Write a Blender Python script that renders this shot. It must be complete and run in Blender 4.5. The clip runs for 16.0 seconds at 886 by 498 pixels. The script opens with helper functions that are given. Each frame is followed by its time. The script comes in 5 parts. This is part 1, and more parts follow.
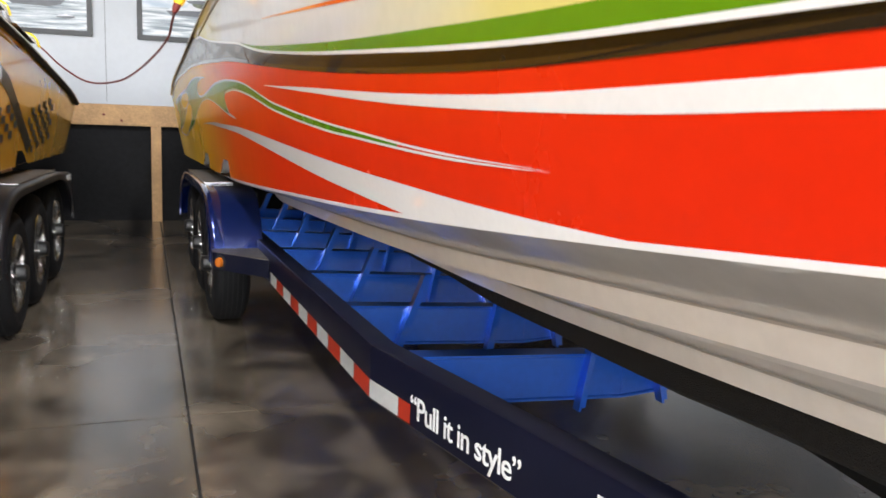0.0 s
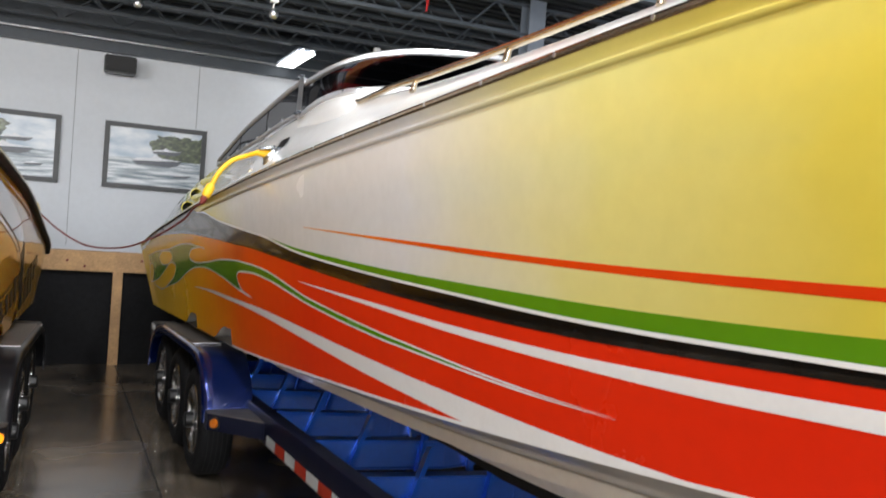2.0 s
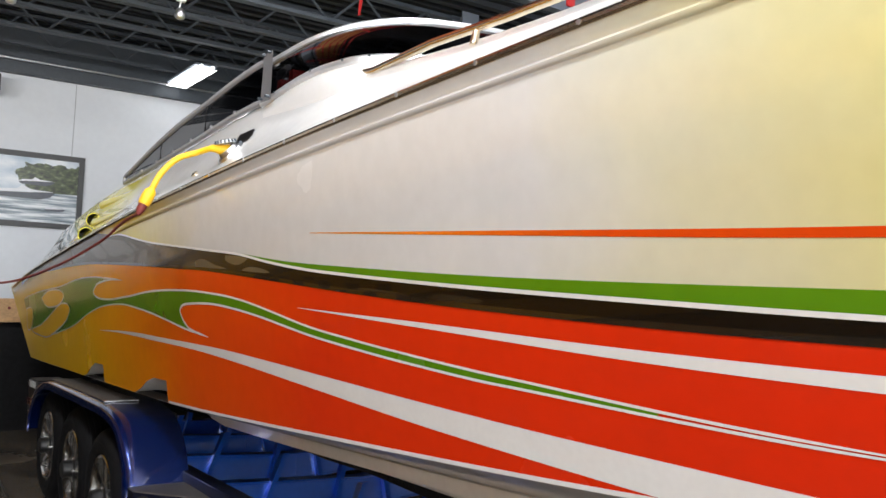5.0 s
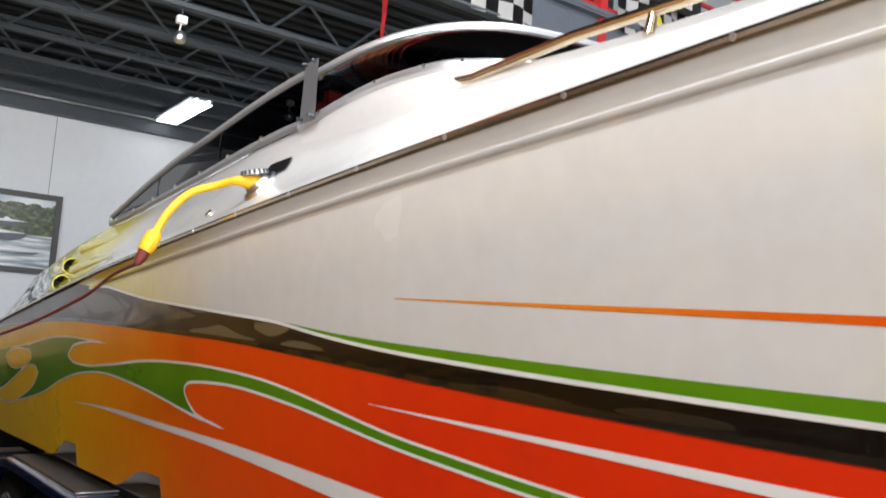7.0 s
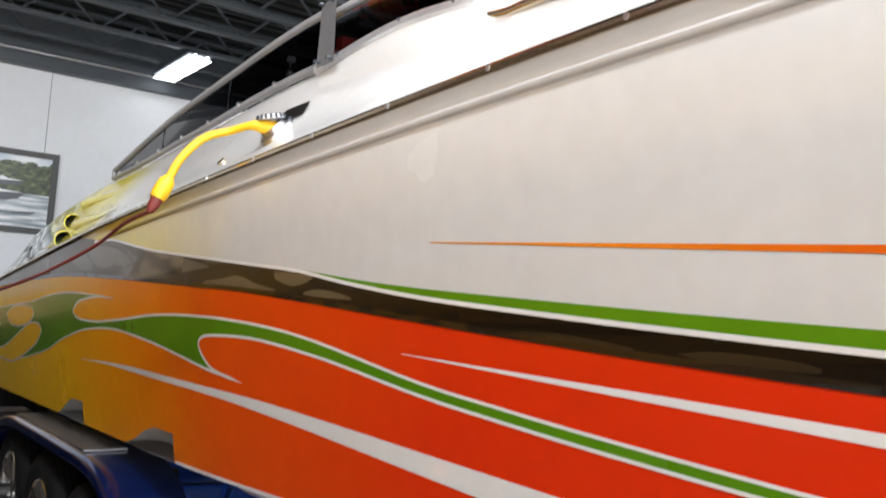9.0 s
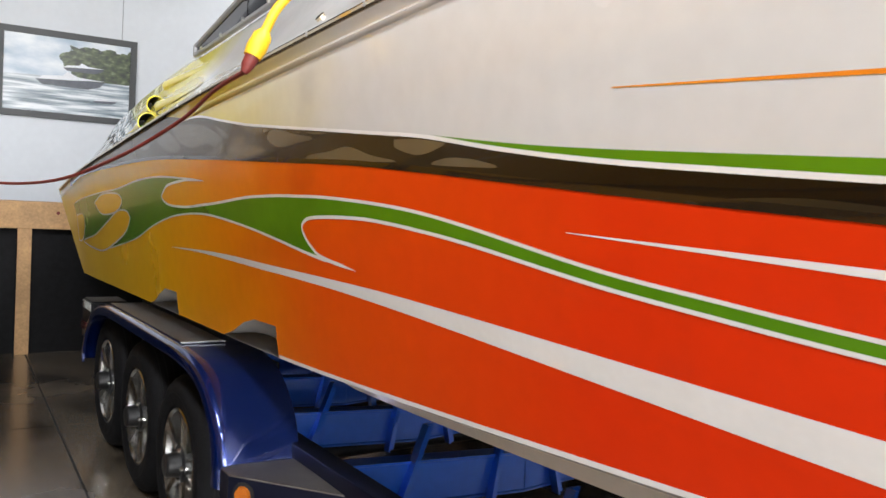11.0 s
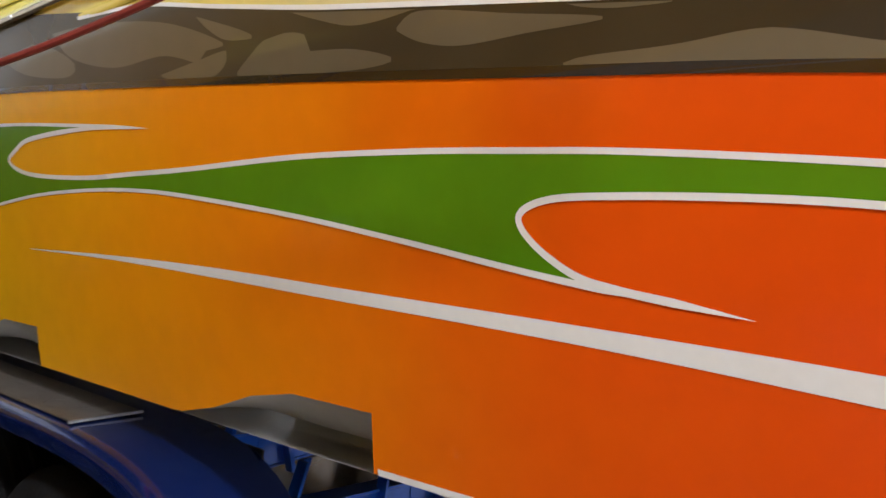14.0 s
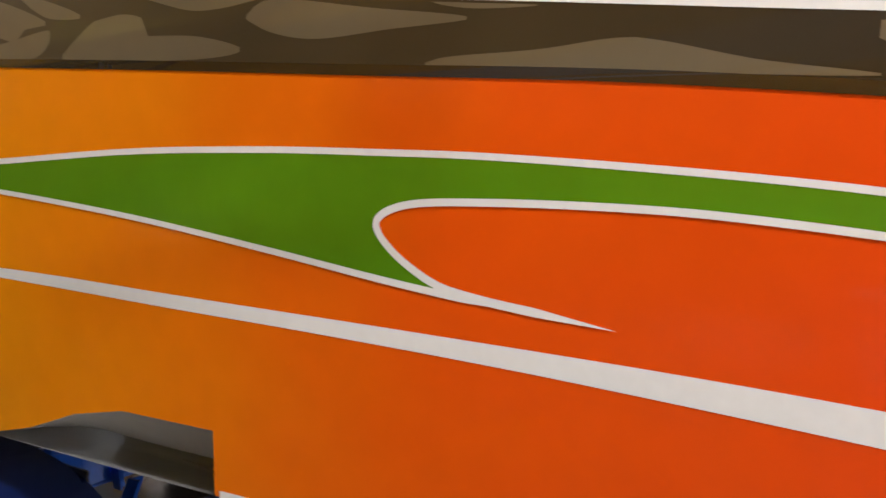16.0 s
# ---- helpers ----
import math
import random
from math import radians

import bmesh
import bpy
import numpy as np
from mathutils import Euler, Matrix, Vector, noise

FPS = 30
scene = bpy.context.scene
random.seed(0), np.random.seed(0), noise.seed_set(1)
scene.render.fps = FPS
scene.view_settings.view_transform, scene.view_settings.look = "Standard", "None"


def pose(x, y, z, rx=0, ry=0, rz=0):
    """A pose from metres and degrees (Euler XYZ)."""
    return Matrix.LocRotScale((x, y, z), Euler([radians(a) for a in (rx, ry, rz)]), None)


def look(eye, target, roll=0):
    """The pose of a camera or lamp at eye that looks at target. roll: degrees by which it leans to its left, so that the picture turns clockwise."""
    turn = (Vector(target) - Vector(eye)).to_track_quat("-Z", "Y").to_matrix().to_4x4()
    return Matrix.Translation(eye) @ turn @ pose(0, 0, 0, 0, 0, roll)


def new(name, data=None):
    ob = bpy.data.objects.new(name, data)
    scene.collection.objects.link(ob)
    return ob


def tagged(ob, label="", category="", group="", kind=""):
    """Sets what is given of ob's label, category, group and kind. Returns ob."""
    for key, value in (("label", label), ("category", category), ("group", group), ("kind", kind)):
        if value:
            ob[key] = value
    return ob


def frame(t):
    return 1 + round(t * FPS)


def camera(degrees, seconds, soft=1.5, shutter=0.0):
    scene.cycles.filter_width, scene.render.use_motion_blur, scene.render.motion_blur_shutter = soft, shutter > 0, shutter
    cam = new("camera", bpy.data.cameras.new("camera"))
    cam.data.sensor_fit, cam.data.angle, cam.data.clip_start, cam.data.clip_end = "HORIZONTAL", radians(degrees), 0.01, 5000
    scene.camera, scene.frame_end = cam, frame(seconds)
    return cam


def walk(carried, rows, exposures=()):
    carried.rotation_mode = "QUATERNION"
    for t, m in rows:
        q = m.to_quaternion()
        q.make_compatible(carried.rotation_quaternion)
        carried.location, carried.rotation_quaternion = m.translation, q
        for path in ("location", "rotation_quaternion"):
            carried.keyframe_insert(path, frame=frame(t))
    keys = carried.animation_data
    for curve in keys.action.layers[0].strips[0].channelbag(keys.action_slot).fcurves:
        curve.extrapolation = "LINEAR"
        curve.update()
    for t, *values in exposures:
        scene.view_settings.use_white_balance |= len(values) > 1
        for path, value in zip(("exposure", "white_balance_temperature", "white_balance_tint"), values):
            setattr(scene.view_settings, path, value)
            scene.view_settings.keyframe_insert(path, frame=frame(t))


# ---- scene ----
cam = camera(56.6, 16.0, soft=1.5, shutter=0.5)
PATH = [
    (0, (0.1, -0.036, 1.313), (0.754, 1.818, 0.943), 2.9),
    (0.5, (0.013, -0.184, 1.399), (0.615, 1.689, 1.038), 1.2),
    (1, (-0.125, -0.23, 1.473), (0.45, 1.66, 1.162), 0.7),
    (1.5, (-0.284, -0.249, 1.514), (0.444, 1.604, 1.324), 2.0),
    (2, (-0.336, -0.273, 1.545), (0.489, 1.548, 1.493), 4.4),
    (2.5, (-0.367, -0.287, 1.541), (0.517, 1.506, 1.585), 3.6),
    (3, (-0.38, -0.243, 1.475), (0.564, 1.519, 1.552), 2.6),
    (3.5, (-0.397, -0.061, 1.422), (0.523, 1.712, 1.527), 2.1),
    (4, (-0.455, 0.155, 1.399), (0.486, 1.917, 1.489), 1.8),
    (4.2, (-0.478, 0.25, 1.406), (0.513, 1.985, 1.488), 1.6),
    (6.3, (-0.391, 1.137, 1.398), (0.763, 2.768, 1.488), 4.1),
    (6.5, (-0.371, 1.213, 1.411), (0.778, 2.846, 1.53), 4.3),
    (7, (-0.375, 1.3, 1.453), (0.762, 2.933, 1.656), 4.2),
    (7.5, (-0.381, 1.353, 1.474), (0.779, 2.957, 1.763), 3.8),
    (8, (-0.386, 1.37, 1.465), (0.781, 2.966, 1.77), 3.6),
    (8.5, (-0.387, 1.386, 1.44), (0.773, 2.996, 1.686), 4.1),
    (9, (-0.385, 1.41, 1.415), (0.771, 3.037, 1.535), 4.3),
    (9.5, (-0.377, 1.411, 1.403), (0.745, 3.066, 1.39), 4.3),
    (10, (-0.344, 1.425, 1.38), (0.685, 3.138, 1.282), 5.0),
    (10.2, (-0.327, 1.45, 1.378), (0.672, 3.178, 1.248), 4.4),
    (12.3, (-0.371, 2.386, 1.307), (0.735, 4.046, 1.163), 3.2),
    (12.5, (-0.383, 2.464, 1.297), (0.737, 4.116, 1.164), 3.4),
    (13, (-0.356, 2.701, 1.283), (0.802, 4.325, 1.139), 4.4),
    (13.5, (-0.343, 2.886, 1.268), (1.013, 4.35, 1.132), 5.4),
    (14, (-0.352, 3.013, 1.259), (1.141, 4.339, 1.144), 5.3),
    (14.5, (-0.346, 3.057, 1.259), (1.236, 4.277, 1.163), 6.1),
    (15, (-0.344, 3.06, 1.259), (1.272, 4.235, 1.179), 6.6),
    (15.5, (-0.342, 3.056, 1.257), (1.315, 4.174, 1.191), 6.7),
    (16, (-0.326, 3.051, 1.26), (1.392, 4.074, 1.189), 6.4),
]
walk(cam, [(t, look(eye, target, roll)) for t, eye, target, roll in PATH],
     [(0, 0.66), (0.6, 0.48), (1.0, 0.18), (2.2, 0.05), (4.2, 0.2), (6.5, 0.28), (7.5, 0.1), (8.5, 0.15), (9.0, 0.35), (10.2, 0.58), (12.5, 0.58), (13.0, 0.55), (14.5, 0.8), (16.0, 0.8)])

# ---- world and lights ----
world = bpy.data.worlds.new("world")
scene.world = world
world.use_nodes = True
sky = world.node_tree.nodes.new("ShaderNodeTexSky")
sky.sky_type, sky.sun_disc, sky.sun_elevation, sky.sun_rotation = "NISHITA", False, radians(40), radians(200)
world.node_tree.links.new(sky.outputs["Color"], world.node_tree.nodes["Background"].inputs["Color"])
world.node_tree.nodes["Background"].inputs["Strength"].default_value = 0.12


def area_lamp(name, eye, target, sx, sy, power, colour):
    data = bpy.data.lights.new(name, "AREA")
    data.shape, data.size, data.size_y, data.energy, data.color = "RECTANGLE", sx, sy, power, colour
    ob = new(name, data)
    ob.matrix_world = look(eye, target)
    return ob


area_lamp("front_door_daylight", (-1.5, -8.8, 2.9), (-1.0, 0, 1.3), 7.0, 2.4, 860, (0.98, 0.985, 1.0))
area_lamp("side_window_daylight", (-7.8, -2.0, 2.7), (0, 2.5, 1.5), 6.0, 2.2, 500, (0.98, 0.985, 1.0))
area_lamp("strip_light_glow", (1.72, 8.4, 3.2), (1.72, 8.4, 0), 0.2, 1.15, 2, (0.93, 0.97, 1.0))

# ---- materials ----


def link(nt, a, b):
    nt.links.new(a, b)


def mat(name, colour, rough=0.5, metal=0.0, coat=0.0, vary=0.1, scale=8.0, bump=0.0, bump_scale=60.0, fine=0.0, spec=0.5):
    """A Principled material whose colour varies at two scales, with fine relief."""
    m = bpy.data.materials.new(name)
    m.use_nodes = True
    nt = m.node_tree
    b = nt.nodes["Principled BSDF"]
    b.inputs["Roughness"].default_value, b.inputs["Metallic"].default_value = rough, metal
    b.inputs["Coat Weight"].default_value, b.inputs["Coat Roughness"].default_value = coat, 0.03
    b.inputs["Specular IOR Level"].default_value = spec
    geo = nt.nodes.new("ShaderNodeNewGeometry")
    n1, n2 = nt.nodes.new("ShaderNodeTexNoise"), nt.nodes.new("ShaderNodeTexNoise")
    n1.inputs["Scale"].default_value, n2.inputs["Scale"].default_value = scale, scale * 9
    n1.inputs["Detail"].default_value = n2.inputs["Detail"].default_value = 5
    for n in (n1, n2):
        link(nt, geo.outputs["Position"], n.inputs["Vector"])
    add = nt.nodes.new("ShaderNodeMath")
    add.operation = "ADD"
    link(nt, n1.outputs["Fac"], add.inputs[0]), link(nt, n2.outputs["Fac"], add.inputs[1])
    ramp = nt.nodes.new("ShaderNodeMapRange")
    ramp.inputs["From Min"].default_value, ramp.inputs["From Max"].default_value = 0.7, 1.3
    ramp.inputs["To Min"].default_value, ramp.inputs["To Max"].default_value = 1 - vary, 1 + vary
    link(nt, add.outputs[0], ramp.inputs["Value"])
    mix = nt.nodes.new("ShaderNodeVectorMath")
    mix.operation = "SCALE"
    mix.inputs[0].default_value = colour
    link(nt, ramp.outputs["Result"], mix.inputs["Scale"])
    link(nt, mix.outputs["Vector"], b.inputs["Base Color"])
    rr = nt.nodes.new("ShaderNodeMapRange")
    rr.inputs["To Min"].default_value, rr.inputs["To Max"].default_value = max(0.02, rough * 0.8), min(1, rough * 1.25)
    link(nt, n1.outputs["Fac"], rr.inputs["Value"]), link(nt, rr.outputs["Result"], b.inputs["Roughness"])
    if bump:
        n3, bp = nt.nodes.new("ShaderNodeTexNoise"), nt.nodes.new("ShaderNodeBump")
        n3.inputs["Scale"].default_value = bump_scale
        n3.inputs["Detail"].default_value = 6
        link(nt, geo.outputs["Position"], n3.inputs["Vector"])
        bp.inputs["Strength"].default_value, bp.inputs["Distance"].default_value = bump, 0.01
        link(nt, n3.outputs["Fac"], bp.inputs["Height"]), link(nt, bp.outputs["Normal"], b.inputs["Normal"])
    return m


def fade_paint(name, stops, y0, y1, rough=0.25, coat=0.6):
    """Glossy gelcoat whose colour fades along the boat's length, from y0 to y1."""
    m = mat(name, (1, 1, 1), rough, coat=coat, vary=0.04, scale=2.5, spec=0.28)
    nt = m.node_tree
    b = nt.nodes["Principled BSDF"]
    geo, sep, rng, ramp = (nt.nodes.new(k) for k in ("ShaderNodeNewGeometry", "ShaderNodeSeparateXYZ", "ShaderNodeMapRange", "ShaderNodeValToRGB"))
    link(nt, geo.outputs["Position"], sep.inputs[0])
    wob = nt.nodes.new("ShaderNodeTexNoise")
    wob.inputs["Scale"].default_value = 3.0
    link(nt, geo.outputs["Position"], wob.inputs["Vector"])
    ad = nt.nodes.new("ShaderNodeMath")
    ad.operation = "MULTIPLY_ADD"
    ad.inputs[1].default_value = 0.35
    link(nt, wob.outputs["Fac"], ad.inputs[0]), link(nt, sep.outputs["Y"], ad.inputs[2])
    link(nt, ad.outputs[0], rng.inputs["Value"])
    rng.inputs["From Min"].default_value, rng.inputs["From Max"].default_value = y0 + 0.17, y1 + 0.17
    link(nt, rng.outputs["Result"], ramp.inputs["Fac"])
    while len(ramp.color_ramp.elements) < len(stops):
        ramp.color_ramp.elements.new(0.5)
    for e, (p, c) in zip(ramp.color_ramp.elements, stops):
        e.position, e.color = p, (*c, 1)
    old = b.inputs["Base Color"].links[0].from_node
    link(nt, ramp.outputs["Color"], old.inputs[0])
    return m


PEARL = (0.60, 0.612, 0.615)
M_LOWER = fade_paint("red_to_yellow_gelcoat", [(0.0, (0.68, 0.022, 0.004)), (0.32, (0.70, 0.035, 0.004)), (0.45, (0.74, 0.085, 0.003)),
                                               (0.57, (0.83, 0.28, 0.003)), (0.70, (0.83, 0.46, 0.006)), (1.0, (0.76, 0.55, 0.05))], 0.5, 7.0, coat=0.15)
M_UPPER = fade_paint("yellow_to_pearl_gelcoat", [(0.0, (0.58, 0.47, 0.06)), (0.12, (0.62, 0.57, 0.20)), (0.27, PEARL), (0.58, PEARL),
                                                 (0.74, (0.75, 0.65, 0.16)), (1.0, (0.78, 0.58, 0.03))], 0.4, 5.4)
M_GREEN = mat("green_gelcoat", (0.085, 0.24, 0.006), 0.25, coat=0.25, vary=0.08, scale=2)
M_WHITE_LINE = mat("white_gelcoat", (0.80, 0.81, 0.81), 0.3, coat=1.0, vary=0.03)
M_ORANGE = fade_paint("red_to_orange_gelcoat", [(0.0, (0.62, 0.03, 0.004)), (0.5, (0.68, 0.06, 0.004)), (1.0, (0.80, 0.34, 0.02))], 0.5, 2.7)
M_BLACK_LINE = mat("black_gelcoat", (0.012, 0.010, 0.008), 0.25, coat=1.0, vary=0.1)
M_CAMO = fade_paint("brown_airbrushed_gelcoat", [(0.0, (0.004, 0.0035, 0.003)), (0.35, (0.006, 0.005, 0.004)), (0.50, (0.042, 0.031, 0.016)), (0.72, (0.062, 0.050, 0.030)), (0.86, (0.20, 0.20, 0.21)), (1.0, (0.30, 0.30, 0.31))], 0.5, 6.3, coat=0.3)
M_CAMO_PATCH = fade_paint("tan_airbrushed_gelcoat", [(0.0, (0.012, 0.010, 0.008)), (0.40, (0.03, 0.022, 0.012)), (0.50, (0.125, 0.098, 0.055)), (0.75, (0.115, 0.095, 0.060)), (1.0, (0.13, 0.112, 0.08))], 0.5, 5.4)
M_DECK = mat("white_deck_gelcoat", (0.66, 0.665, 0.665), 0.25, coat=0.5, vary=0.03, scale=3)
M_DECK_FADE = fade_paint("white_to_yellow_deck_gelcoat", [(0.0, (0.66, 0.665, 0.665)), (0.15, (0.66, 0.66, 0.645)), (0.30, (0.78, 0.70, 0.12)), (0.60, (0.78, 0.68, 0.06)), (0.85, (0.70, 0.64, 0.16)), (1.0, (0.60, 0.62, 0.64))], 4.2, 6.6, rough=0.2)
M_GREY_BOTTOM = mat("grey_bottom_gelcoat", (0.50, 0.49, 0.465), 0.3, coat=0.6, vary=0.08, scale=3)
# Bottom grey made paler: the light on the strakes' outward faces is in the colour.
M_STRAKE_LIT = mat("grey_strake_gelcoat_lit", (0.80, 0.78, 0.74), 0.3, coat=0.6, vary=0.06, scale=3)
M_CHROME = mat("polished_steel", (0.66, 0.56, 0.42), 0.20, metal=1.0, vary=0.06)
M_ALU = mat("brushed_aluminium", (0.60, 0.61, 0.63), 0.32, metal=1.0, vary=0.08, scale=20)
M_TRIM = mat("satin_grey_metal", (0.27, 0.275, 0.29), 0.40, metal=0.25, vary=0.08, scale=20)
M_BRIGHT = mat("bright_anodised_rim", (0.78, 0.80, 0.83), 0.30, metal=0.8, vary=0.05)
M_TREAD = mat("tread_plate_aluminium", (0.36, 0.34, 0.32), 0.48, metal=1.0, vary=0.15, scale=20, bump=0.5, bump_scale=160)
M_RUBBER = mat("black_rubber", (0.012, 0.012, 0.013), 0.6, vary=0.25, scale=20)
M_TYRE = mat("tyre_rubber", (0.007, 0.007, 0.008), 0.8, spec=0.2, vary=0.3, scale=15, bump=0.2, bump_scale=90)
# One blue paint in two tones, lit for cross members, shaded for fenders.
M_BLUE_LIT = mat("metallic_blue_paint_lit", (0.014, 0.108, 0.55), 0.30, metal=0.6, coat=1.0, vary=0.08, scale=5)
M_BLUE_SHADED = mat("metallic_blue_paint_shaded", (0.0038, 0.0175, 0.125), 0.22, metal=0.6, coat=1.0, vary=0.1, scale=5)
M_NAVY = mat("dark_navy_paint", (0.004, 0.005, 0.015), 0.30, metal=0.0, spec=0.22, coat=0.08, vary=0.12, scale=5)
M_DARK_TRAILER = mat("dark_grey_trailer_paint", (0.010, 0.010, 0.012), 0.35, spec=0.25, coat=0.08, vary=0.12, scale=5)
M_CARPET = mat("black_bunk_carpet", (0.008, 0.008, 0.008), 0.95, vary=0.3, scale=60, bump=0.8, bump_scale=300)
M_RED_TAPE = mat("red_reflective_tape", (0.62, 0.05, 0.02), 0.4, vary=0.08)
M_WHITE_TAPE = mat("white_reflective_tape", (0.72, 0.74, 0.74), 0.35, vary=0.06)
M_WHEEL = mat("polished_wheel_aluminium", (0.72, 0.71, 0.69), 0.22, metal=1.0, vary=0.08, scale=20)
M_GROOVE = mat("tread_groove_shadow_rubber", (0.004, 0.004, 0.004), 0.9, vary=0.2)
M_DARK_LENS = mat("dark_red_lens", (0.09, 0.006, 0.006), 0.2, coat=0.5, vary=0.1)
M_AMBER = mat("amber_plastic", (0.48, 0.125, 0.008), 0.25, coat=0.5, vary=0.1)


def smoked_glass():
    m = bpy.data.materials.new("smoked_acrylic")
    m.use_nodes = True
    nt = m.node_tree
    nt.nodes.remove(nt.nodes["Principled BSDF"])
    clear, gloss, fres, mix = (nt.nodes.new(k) for k in ("ShaderNodeBsdfTransparent", "ShaderNodeBsdfGlossy", "ShaderNodeFresnel", "ShaderNodeMixShader"))
    clear.inputs["Color"].default_value = (0.035, 0.035, 0.04, 1)
    gloss.inputs["Roughness"].default_value = 0.03
    fres.inputs["IOR"].default_value = 1.05
    less = nt.nodes.new("ShaderNodeMath")
    less.operation, less.inputs[1].default_value = "MULTIPLY", 0.3
    link(nt, fres.outputs[0], less.inputs[0])
    link(nt, less.outputs[0], mix.inputs[0]), link(nt, clear.outputs[0], mix.inputs[1]), link(nt, gloss.outputs[0], mix.inputs[2])
    link(nt, mix.outputs[0], nt.nodes["Material Output"].inputs["Surface"])
    return m


M_GLASSY = smoked_glass()
M_YELLOW = mat("yellow_gelcoat", (0.75, 0.37, 0.012), 0.25, coat=1.0, vary=0.05, scale=2)
M_CORD_YELLOW = mat("yellow_cord_plastic", (0.80, 0.46, 0.01), 0.45, vary=0.06)
M_CORD_RED = mat("dark_red_cord", (0.16, 0.022, 0.018), 0.5, vary=0.15, scale=30)
M_WOOD = mat("raw_pine", (0.50, 0.30, 0.14), 0.6, vary=0.22, scale=7, bump=0.15, bump_scale=40)
M_BLACK_WALL = mat("black_painted_panel", (0.006, 0.006, 0.007), 0.6, vary=0.4, scale=3, bump=0.05, spec=0.15)
M_WALL = mat("white_painted_wall", (0.66, 0.69, 0.73), 0.6, vary=0.03, scale=2, bump=0.03, bump_scale=120)
M_STEEL = mat("dark_painted_steel", (0.040, 0.050, 0.063), 0.45, vary=0.15, scale=5)
M_DECKING = mat("black_ceiling_decking", (0.009, 0.012, 0.017), 0.7, vary=0.25, scale=3)
M_FASCIA = mat("blue_grey_steel_paint", (0.115, 0.135, 0.165), 0.45, vary=0.08, scale=3)
M_RED = mat("red_painted_steel", (0.52, 0.03, 0.03), 0.35, vary=0.08)
M_SEAT = mat("red_vinyl", (0.36, 0.022, 0.016), 0.45, vary=0.12, scale=9)
M_FRAME = mat("charcoal_picture_frame", (0.045, 0.047, 0.05), 0.45, vary=0.1)
M_SEAM = mat("grey_panel_joint", (0.24, 0.26, 0.28), 0.6, vary=0.1)
M_WHITE = mat("white_plastic", (0.75, 0.75, 0.75), 0.4, vary=0.04)
M_BLACK = mat("black_plastic", (0.012, 0.012, 0.013), 0.4, vary=0.15)
M_ORANGE_WALL = mat("orange_painted_wall", (0.60, 0.28, 0.08), 0.6, vary=0.05)
M_GLOW = bpy.data.materials.new("lit_diffuser")
M_GLOW.use_nodes = True
M_GLOW.node_tree.nodes["Principled BSDF"].inputs["Emission Color"].default_value = (0.95, 0.98, 1, 1)
M_GLOW.node_tree.nodes["Principled BSDF"].inputs["Emission Strength"].default_value = 3.2
M_AMBER_LIT = mat("lit_amber_lens", (0.85, 0.30, 0.01), 0.25, vary=0.05)
M_AMBER_LIT.node_tree.nodes["Principled BSDF"].inputs["Emission Color"].default_value = (1, 0.3, 0.01, 1)
M_AMBER_LIT.node_tree.nodes["Principled BSDF"].inputs["Emission Strength"].default_value = 1.2


def concrete():
    m = mat("polished_concrete", (0.128, 0.108, 0.086), 0.26, coat=1.0, vary=0.3, scale=0.9, bump=0.02, bump_scale=14, spec=0.9)
    m.node_tree.nodes["Principled BSDF"].inputs["Coat Roughness"].default_value = 0.20
    m.node_tree.nodes["Principled BSDF"].inputs["Coat IOR"].default_value = 1.65
    nt = m.node_tree
    b = nt.nodes["Principled BSDF"]
    old = b.inputs["Base Color"].links[0].from_socket
    geo, n, r, mx = (nt.nodes.new(k) for k in ("ShaderNodeNewGeometry", "ShaderNodeTexNoise", "ShaderNodeValToRGB", "ShaderNodeMixRGB"))
    n.inputs["Scale"].default_value, n.inputs["Detail"].default_value, n.inputs["Distortion"].default_value = 2.6, 12, 0.9
    link(nt, geo.outputs["Position"], n.inputs["Vector"]), link(nt, n.outputs["Fac"], r.inputs["Fac"])
    r.color_ramp.elements[0].position, r.color_ramp.elements[0].color = 0.38, (0.38, 0.36, 0.34, 1)
    r.color_ramp.elements[1].position, r.color_ramp.elements[1].color = 0.64, (1.35, 1.3, 1.22, 1)
    mx.blend_type = "MULTIPLY"
    mx.inputs["Fac"].default_value = 1
    link(nt, old, mx.inputs["Color1"]), link(nt, r.outputs["Color"], mx.inputs["Color2"]), link(nt, mx.outputs["Color"], b.inputs["Base Color"])
    return m


M_FLOOR = concrete()

# ---- mesh helpers ----


def finish(name, bm, material, parent=None, label="", smooth=False):
    me = bpy.data.meshes.new(name)
    bm.to_mesh(me)
    bm.free()
    if smooth:
        me.shade_smooth()
        me.set_sharp_from_angle(angle=radians(38))
    for mm in (material if isinstance(material, (list, tuple)) else [material]):
        me.materials.append(mm)
    ob = new(name, me)
    if parent is not None:
        ob.parent = parent
    if label:
        ob["label"] = label
    return ob


def part(name, bm, material, parent, label="", smooth=True):
    return finish(name, bm, material, parent, label, smooth)


def thing(name, label, category, at=(0, 0, 0), group="", kind=""):
    ob = new(name)
    ob.empty_display_size = 0.1
    ob.location = at
    return tagged(ob, label, category, group, kind)


